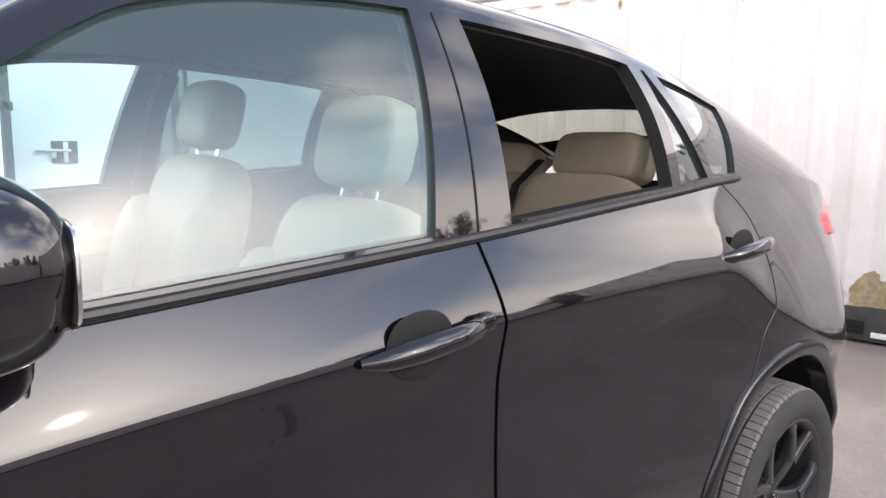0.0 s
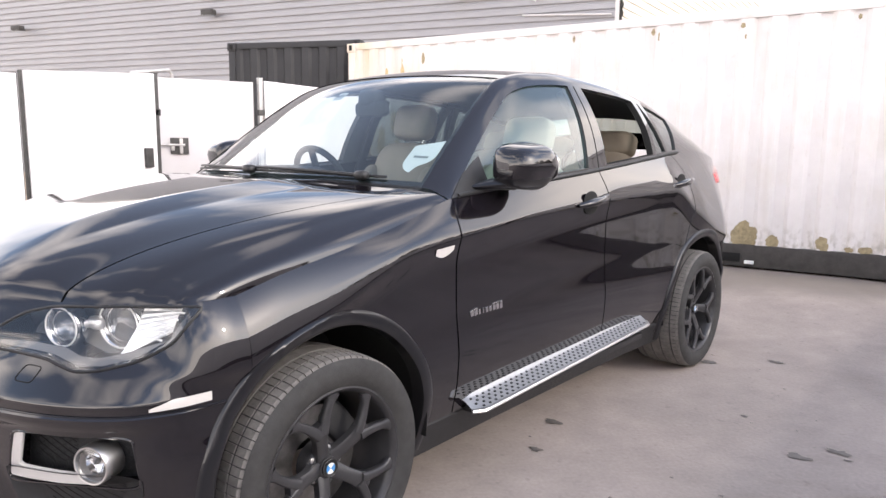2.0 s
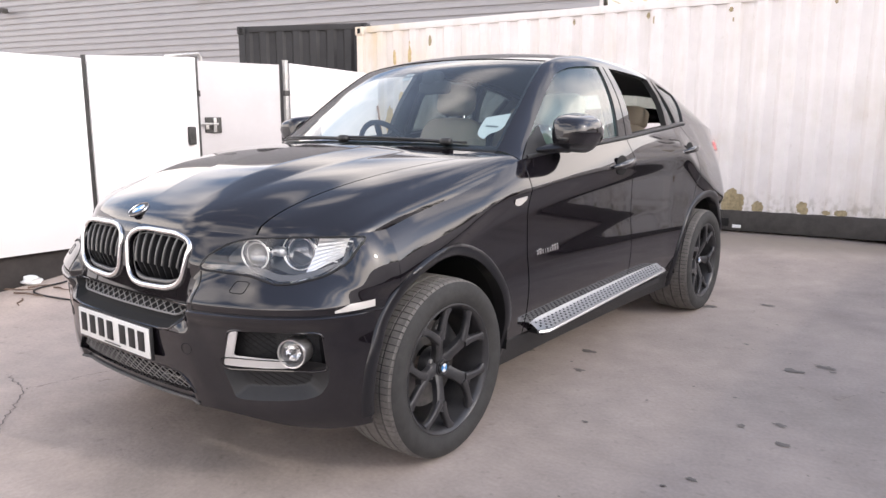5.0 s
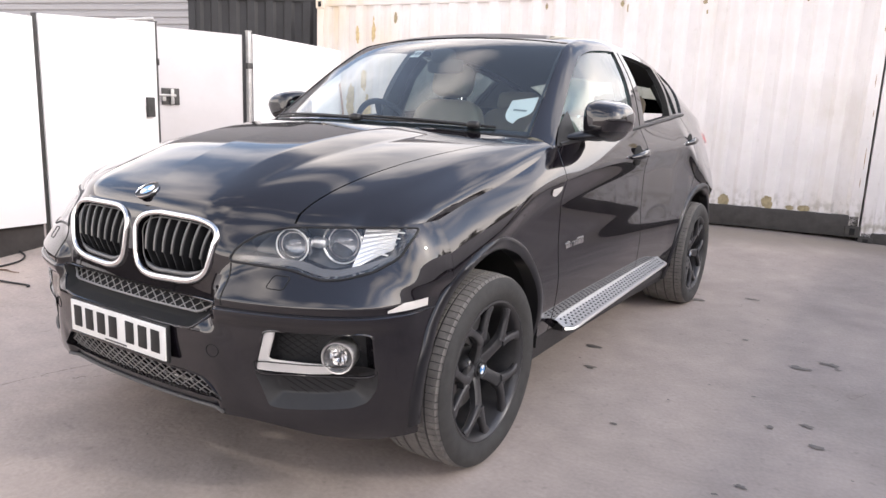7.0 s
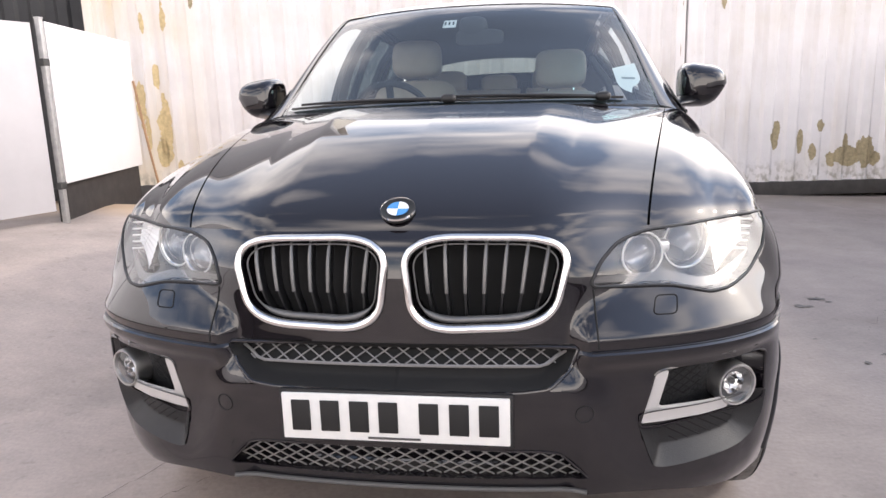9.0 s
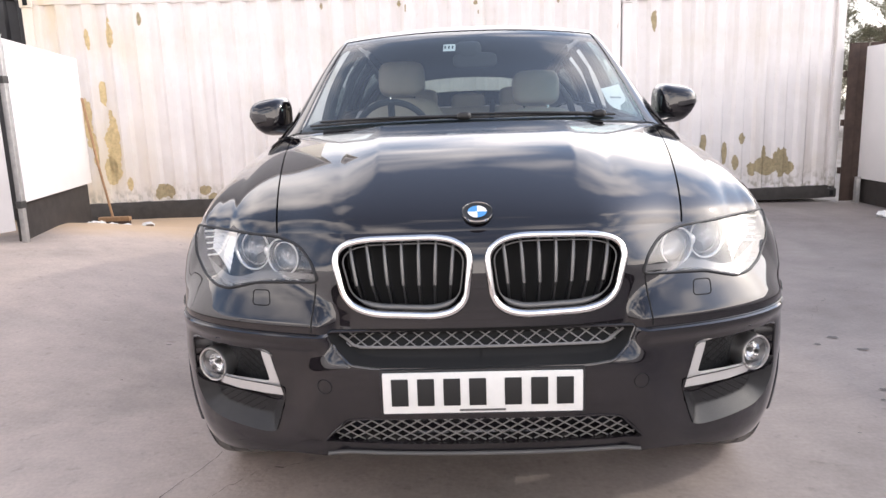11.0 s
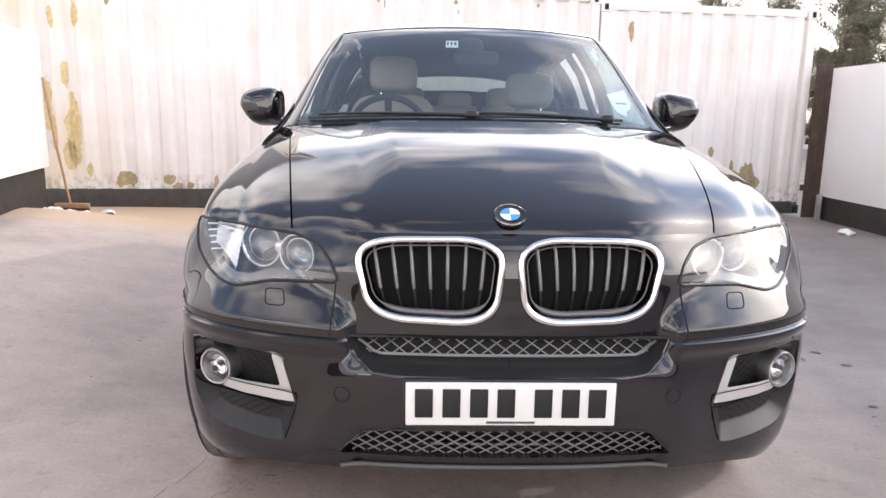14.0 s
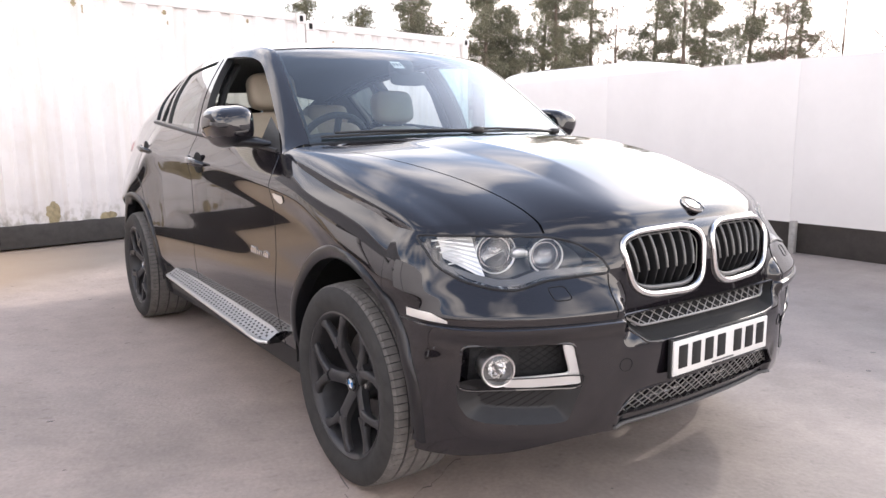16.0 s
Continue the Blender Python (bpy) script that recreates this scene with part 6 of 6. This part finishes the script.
def beam(pts, widths, thick):
    """A tapered spoke arm: rounded across, along points (x, r, angle)."""
    vs, fs = [], []
    n = 8
    pos = [Vector((x, r * math.cos(a), r * math.sin(a))) for x, r, a in pts]
    for i, p in enumerate(pos):
        t = (pos[min(i + 1, len(pos) - 1)] - pos[max(i - 1, 0)]).normalized()
        out = Vector((1, 0, 0))
        side = t.cross(out).normalized()
        for k in range(n):
            an = 2 * math.pi * k / n + math.pi / 8
            cx, cy = math.cos(an), math.sin(an)
            vs.append(p + side * (widths[i] / 2 * math.copysign(abs(cx) ** 0.45, cx)) + out * (thick[i] / 2 * math.copysign(abs(cy) ** 0.45, cy)))
    for i in range(len(pos) - 1):
        for k in range(n):
            fs.append([i * n + k, i * n + (k + 1) % n, (i + 1) * n + (k + 1) % n, (i + 1) * n + k])
    fs.append(list(range(n))[::-1])
    fs.append([(len(pos) - 1) * n + k for k in range(n)])
    return vs, fs


def wheel(cx, cy, half, s, spin):
    """s: +1 for the side that looks to +x."""
    w = part("wheel", lathe([(half - 0.012, 0.262), (half - 0.006, 0.266), (half - 0.004, 0.260), (half - 0.012, 0.250), (half - 0.03, 0.243), (0.0, 0.228), (-half + 0.02, 0.245), (-half + 0.012, 0.262)], 64), M_RIM, car, "matt black alloy wheel with five Y spokes")
    w.matrix_world = pose(s * cx, cy, 0.364, spin, 0, 0 if s > 0 else 180)
    part("tyre", tyre_geo(half), M_RUBBER, w, "black tyre sidewall")
    part("tread", tread_geo(half), M_TREAD, w, "dusty grey tread blocks", 25)
    part("groove_base", lathe([(-half + 0.012, 0.346), (-half + 0.03, 0.3585), (half - 0.03, 0.3585), (half - 0.012, 0.346)], 96), M_RUBBER, w)
    xf = half - 0.03
    for k in range(5):
        a0 = 2 * math.pi * k / 5
        pts, wd, th = [], [], []
        for i in range(11):
            t = i / 10
            pts.append((xf - 0.046 * (1 - t) ** 1.4 - 0.001, lerp(0.030, 0.172, t), a0))
            wd.append(0.056 - 0.010 * math.sin(math.pi * min(t * 1.25, 1)) + 0.020 * max(t - 0.7, 0) / 0.3)
            th.append(lerp(0.046, 0.030, t))
        geos = [beam(pts, wd, th)]
        for sg in (-1, 1):
            pts, wd, th = [], [], []
            for i in range(9):
                t = i / 8
                pts.append((xf + 0.006 * t, lerp(0.135, 0.252, t), a0 + sg * lerp(0.055, 0.345, t**0.9)))
                wd.append(lerp(0.034, 0.027, min(t * 1.5, 1)) + 0.020 * max(t - 0.75, 0) / 0.25)
                th.append(lerp(0.032, 0.026, t))
            geos.append(beam(pts, wd, th))
        part("spoke", join(*geos), M_RIM, w, "", 50)
    part("hub", lathe([(xf - 0.09, 0.072), (xf - 0.050, 0.069), (xf - 0.036, 0.056), (xf - 0.030, 0.036), (xf - 0.020, 0.034), (xf - 0.018, 0.001)], 40), M_RIM, w)
    roundel(w, pose(xf - 0.016, 0, 0, 0, 0, 90), 0.028)
    for k in range(5):
        a = 2 * math.pi * (k + 0.5) / 5
        part("wheel_bolt", lathe([(xf - 0.06, 0.010), (xf - 0.038, 0.010), (xf - 0.036, 0.007), (xf - 0.036, 0.0005)], 10, "x", (0, 0.056 * math.cos(a), 0.056 * math.sin(a))), M_SATIN, w)
    part("brake_disc", lathe([(xf - 0.12, 0.07), (xf - 0.10, 0.08), (xf - 0.10, 0.178), (xf - 0.13, 0.178), (xf - 0.13, 0.08)], 48), M_DISC, w, "steel brake disc")
    part("brake_caliper", blob(0.07, 0.10, 0.19, (xf - 0.11, 0.14, 0), 0.5), M_CABIN, w)


wheel(0.825, 0.0, 0.135, 1, 38)
wheel(0.825, 0.0, 0.135, -1, 36)
wheel(0.846, 2.94, 0.152, 1, 64)
wheel(0.846, 2.94, 0.152, -1, 5)

# ---- cabin ----
part("cabin_floor", box(1.62, 2.6, 0.05, (0, 1.75, 0.42), 0.01), M_CABIN, car)
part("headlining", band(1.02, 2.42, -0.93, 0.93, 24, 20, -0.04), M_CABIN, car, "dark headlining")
part("dashboard", join(blob(1.60, 0.62, 0.36, (0, 0.72, 1.02), 0.45, 40, 18), blob(0.5, 0.26, 0.10, (-0.40, 0.86, 1.20), 0.6)), M_CABIN, car, "dark dashboard")
part("centre_console", blob(0.26, 0.95, 0.42, (0, 1.35, 0.68), 0.4), M_CABIN, car)
part("console_trim", box(0.20, 0.6, 0.012, (0, 1.35, 0.893), 0.004), M_BEIGE, car)
sw_m = pose(-0.40, 1.10, 1.16, -66, 0, 0)
sw = part("steering_wheel", moved(tube([(0.19 * math.cos(2 * math.pi * k / 40), 0.19 * math.sin(2 * math.pi * k / 40), 0) for k in range(40)], 0.017, 8, True), sw_m), M_CABIN, car, "dark leather steering wheel")
part("wheel_boss", moved(blob(0.15, 0.13, 0.05, (0, 0, -0.01), 0.6), sw_m), M_CABIN, sw)
for an in (0, 180, 270):
    part("wheel_arm", moved(tube([(0.05 * math.cos(radians(an)), 0.05 * math.sin(radians(an)), -0.01), (0.18 * math.cos(radians(an)), 0.18 * math.sin(radians(an)), 0)], 0.018, 8), sw_m), M_CABIN, sw)


def front_seat(x, drop=0.0):
    st = part("front_seat", moved(blob(0.52, 0.17, 0.70, (0, 0, 0), 0.45, 32, 20), pose(x, 1.74, 1.02 - drop, -14, 0, 0)), M_LEATHER, car, "beige leather front seat")
    part("seat_cushion", moved(blob(0.52, 0.56, 0.19, (0, 0, 0), 0.5), pose(x, 1.46, 0.68 - drop, 6, 0, 0)), M_LEATHER, st)
    for sg in (-1, 1):
        part("side_bolster", moved(blob(0.11, 0.20, 0.52, (sg * 0.235, -0.05, -0.04), 0.6), pose(x, 1.74, 1.00 - drop, -14, 0, 0)), M_LEATHER, st)
        part("headrest_rod", moved(tube([(sg * 0.07, 0, 0.3), (sg * 0.07, 0, 0.45)], 0.008, 8), pose(x, 1.74, 1.02 - drop, -14, 0, 0)), M_CHROME, st)
    part("headrest", moved(blob(0.285, 0.125, 0.21, (0, -0.015, 0.475), 0.5), pose(x, 1.74, 1.02 - drop, -14, 0, 0)), M_LEATHER, st, "beige leather headrest")
    part("seat_back_shell", moved(blob(0.44, 0.05, 0.58, (0, 0.085, -0.02), 0.4), pose(x, 1.74, 1.02 - drop, -14, 0, 0)), M_CABIN, st)


front_seat(0.41, 0.08)
front_seat(-0.41)
rs = part("rear_seat", moved(blob(1.30, 0.2, 0.66, (0, 0, 0), 0.35, 36, 18), pose(0, 2.68, 0.99, -18, 0, 0)), M_LEATHER, car, "beige leather rear seats")
part("seat_cushion", blob(1.30, 0.52, 0.22, (0, 2.5, 0.66), 0.4), M_LEATHER, rs)
for x in (0.40, -0.40):
    part("backrest_pad", moved(blob(0.50, 0.14, 0.60, (x, -0.075, 0.02), 0.45), pose(0, 2.68, 0.99, -18, 0, 0)), M_LEATHER, rs)
    part("headrest", moved(blob(0.34, 0.15, 0.155, (x, -0.01, 0.395), 0.45), pose(0, 2.68, 0.99, -18, 0, 0)), M_LEATHER, rs, "beige leather rear headrest")
part("headrest", moved(blob(0.25, 0.13, 0.14, (0.0, 0.0, 0.37), 0.5), pose(0, 2.68, 0.99, -18, 0, 0)), M_LEATHER, rs)
part("seat_belt", tube([(0.18, 2.74, 1.36), (0.17, 2.63, 1.28), (0.15, 2.55, 1.05), (0.14, 2.50, 0.80)], 0.022, 6, flat=0.15), M_INK, rs, "black seat belt")
part("parcel_shelf", box(1.2, 0.75, 0.03, (0, 3.25, 1.18), 0.01), M_CABIN, car)
for s in (1, -1):
    part("pillar_trim", with_side(tube([(0.84, 1.74, 0.9), (0.815, 1.75, 1.2), (0.70, 1.78, 1.5), (0.62, 1.80, 1.62)], 0.035, 8, flat=0.6), s), M_CABIN, car)
    part("pillar_trim", with_side(tube([(0.78, 2.68, 1.2), (0.74, 2.75, 1.35), (0.62, 2.80, 1.52)], 0.03, 8, flat=0.6), s), M_CABIN, car)
    part("door_card", with_side(blob(0.06, 0.95, 0.10, (0.82, 1.2, 1.06), 0.5), s), M_BEIGE, car, "pale door armrest")

# ---- trees and the vehicle beyond the hoarding ----
M_BARK = mat("pine_bark", (0.19, 0.145, 0.12), 0.9, vary=0.3, scale=8, bump=0.3, bscale=20)
M_NEEDLE = mat("pine_needles", (0.17, 0.165, 0.11), 0.6, vary=0.4, scale=1.2)
M_TWIG = mat("bare_twigs", (0.15, 0.10, 0.08), 0.9, vary=0.3, scale=3)


def pine(x, y, hgt, seed, bare=False):
    rnd = random.Random(seed)
    e = thing("bare_tree" if bare else "pine_tree", (x, y, 0), "leafless thin tree against the pale sky" if bare else "tall dark green pine with an open uneven crown", "tree", "trees behind the hoarding")
    lean = rnd.uniform(-0.4, 0.4)
    trunk = [(lean * t * t, 0.2 * math.sin(3 * t), hgt * t) for t in np.linspace(0, 1, 9)]
    part("trunk", tube(trunk, [lerp(0.17, 0.02, t) * (0.6 if bare else 1) for t in np.linspace(0, 1, 9)], 8), M_BARK, e)
    limbs, clumps = [], []
    n = 64 if not bare else 26
    for k in range(n):
        t = lerp(0.14, 0.98, (k + rnd.random()) / n)
        a = rnd.uniform(0, 2 * math.pi)
        ln = ((1 - t) ** 0.75 * hgt * 0.32 + 0.35) * rnd.uniform(0.3, 1.2)
        b = Vector((lean * t * t, 0.2 * math.sin(3 * t), hgt * t))
        rise = rnd.uniform(0.5, 1.3) if bare else rnd.uniform(-0.25, 0.45)
        tip = b + Vector((math.cos(a) * ln, math.sin(a) * ln, ln * rise))
        midp = (b + tip) / 2 + Vector((0, 0, -0.10 * ln if not bare else 0.05))
        limbs.append(tube([b, midp, tip], [0.045 * (1.1 - t), 0.025 * (1.1 - t), 0.008], 5))
        for j in range(9 if bare else 4):
            q = b.lerp(tip, rnd.uniform(0.3, 1))
            limbs.append(tube([q, q + Vector((rnd.gauss(0, 0.3), rnd.gauss(0, 0.3), rnd.uniform(0.1, 0.6)))], [0.008, 0.003], 4))
        for j in range(0 if bare else int(6 + 9 * ln)):
            f = rnd.uniform(0.25, 1.05)
            c0 = midp.lerp(tip, f * 2 - 1) if f > 0.5 else b.lerp(midp, f * 2)
            clumps.append(c0 + Vector((rnd.gauss(0, 0.24), rnd.gauss(0, 0.24), rnd.gauss(0.05, 0.15))))
    part("branchwork", join(*limbs), M_TWIG if bare else M_BARK, e)
    if bare:
        return
    # each clump is a tuft of narrow needles
    g = np.random.RandomState(seed)
    c = np.repeat(np.array(clumps), 26, axis=0)
    c = c + g.normal(0, 0.095, c.shape)
    d = g.normal(0, 1, c.shape) + np.array((0, 0, 0.35))
    d *= (g.uniform(0.11, 0.24, len(c)) / np.linalg.norm(d, axis=1))[:, None]
    sd = np.cross(d, g.normal(0, 1, c.shape))
    sd *= 0.015 / np.linalg.norm(sd, axis=1)[:, None]
    lv = np.stack((c - sd, c + sd, c + d), axis=1).reshape(-1, 3)
    part("crown", (lv.tolist(), np.arange(len(lv)).reshape(-1, 3).tolist()), M_NEEDLE, e, "open clumps of dark needles", sharp=0)


TREES = [(12.6, 29, 7.6), (17.5, 27.5, 8.2), (20.5, 25.5, 9.0), (23.5, 23.5, 10.0), (27.5, 25, 10.5), (29.5, 20.5, 10.4), (32.5, 21.5, 10.8), (26, 30, 8.5), (36, 18, 9.8), (15, 28, 7.0), (19.2, 29, 8.4), (22.2, 27, 8.8), (25.3, 26.5, 9.4), (31, 23.5, 10.2), (34.5, 20, 9.6)]
for i, (x, y, hgt) in enumerate(TREES):
    pine(x, y, hgt, 40 + i)
for i, (x, y, hgt) in enumerate([(15.5, 28.5, 6.3), (25.5, 21.5, 7.4), (31.5, 16.2, 8.0), (32.8, 14.2, 8.6), (33.4, 12.4, 8.4), (18.7, 30, 6.4)]):
    pine(x, y, hgt, 70 + i, True)


def far_van():
    M_VAN = mat("white_van_paint", (0.74, 0.74, 0.75), 0.35, 0, 0.4, vary=0.03, scale=2)
    e = thing("van", (9.1, 8.0, 0), "white van parked beyond the hoarding", "van", turn=-90)
    part("body", blob(4.2, 1.9, 2.1, (0, 0, 1.42), 0.22, 40, 20), M_VAN, e)
    part("bonnet", blob(1.2, 1.8, 0.9, (-2.6, 0, 0.95), 0.35), M_VAN, e)
    for x in (-2.3, 1.5):
        for yv in (-0.85, 0.85):
            part("wheel", lathe([(-0.1, 0.02), (-0.1, 0.31), (0.1, 0.31), (0.1, 0.02)], 24, "y", (x, yv, 0.32)), M_RUBBER, e)


far_van()


def mast():
    e = thing("mast", (4.6, 40, 0), "thin distant lamp mast", "mast")
    part("pole", tube([(0, 0, 0), (0, 0, 12.5)], [0.07, 0.04], 8), M_POST, e)
    part("head", box(0.5, 0.2, 0.1, (0.2, 0, 12.5), 0.02), M_POST, e)


mast()
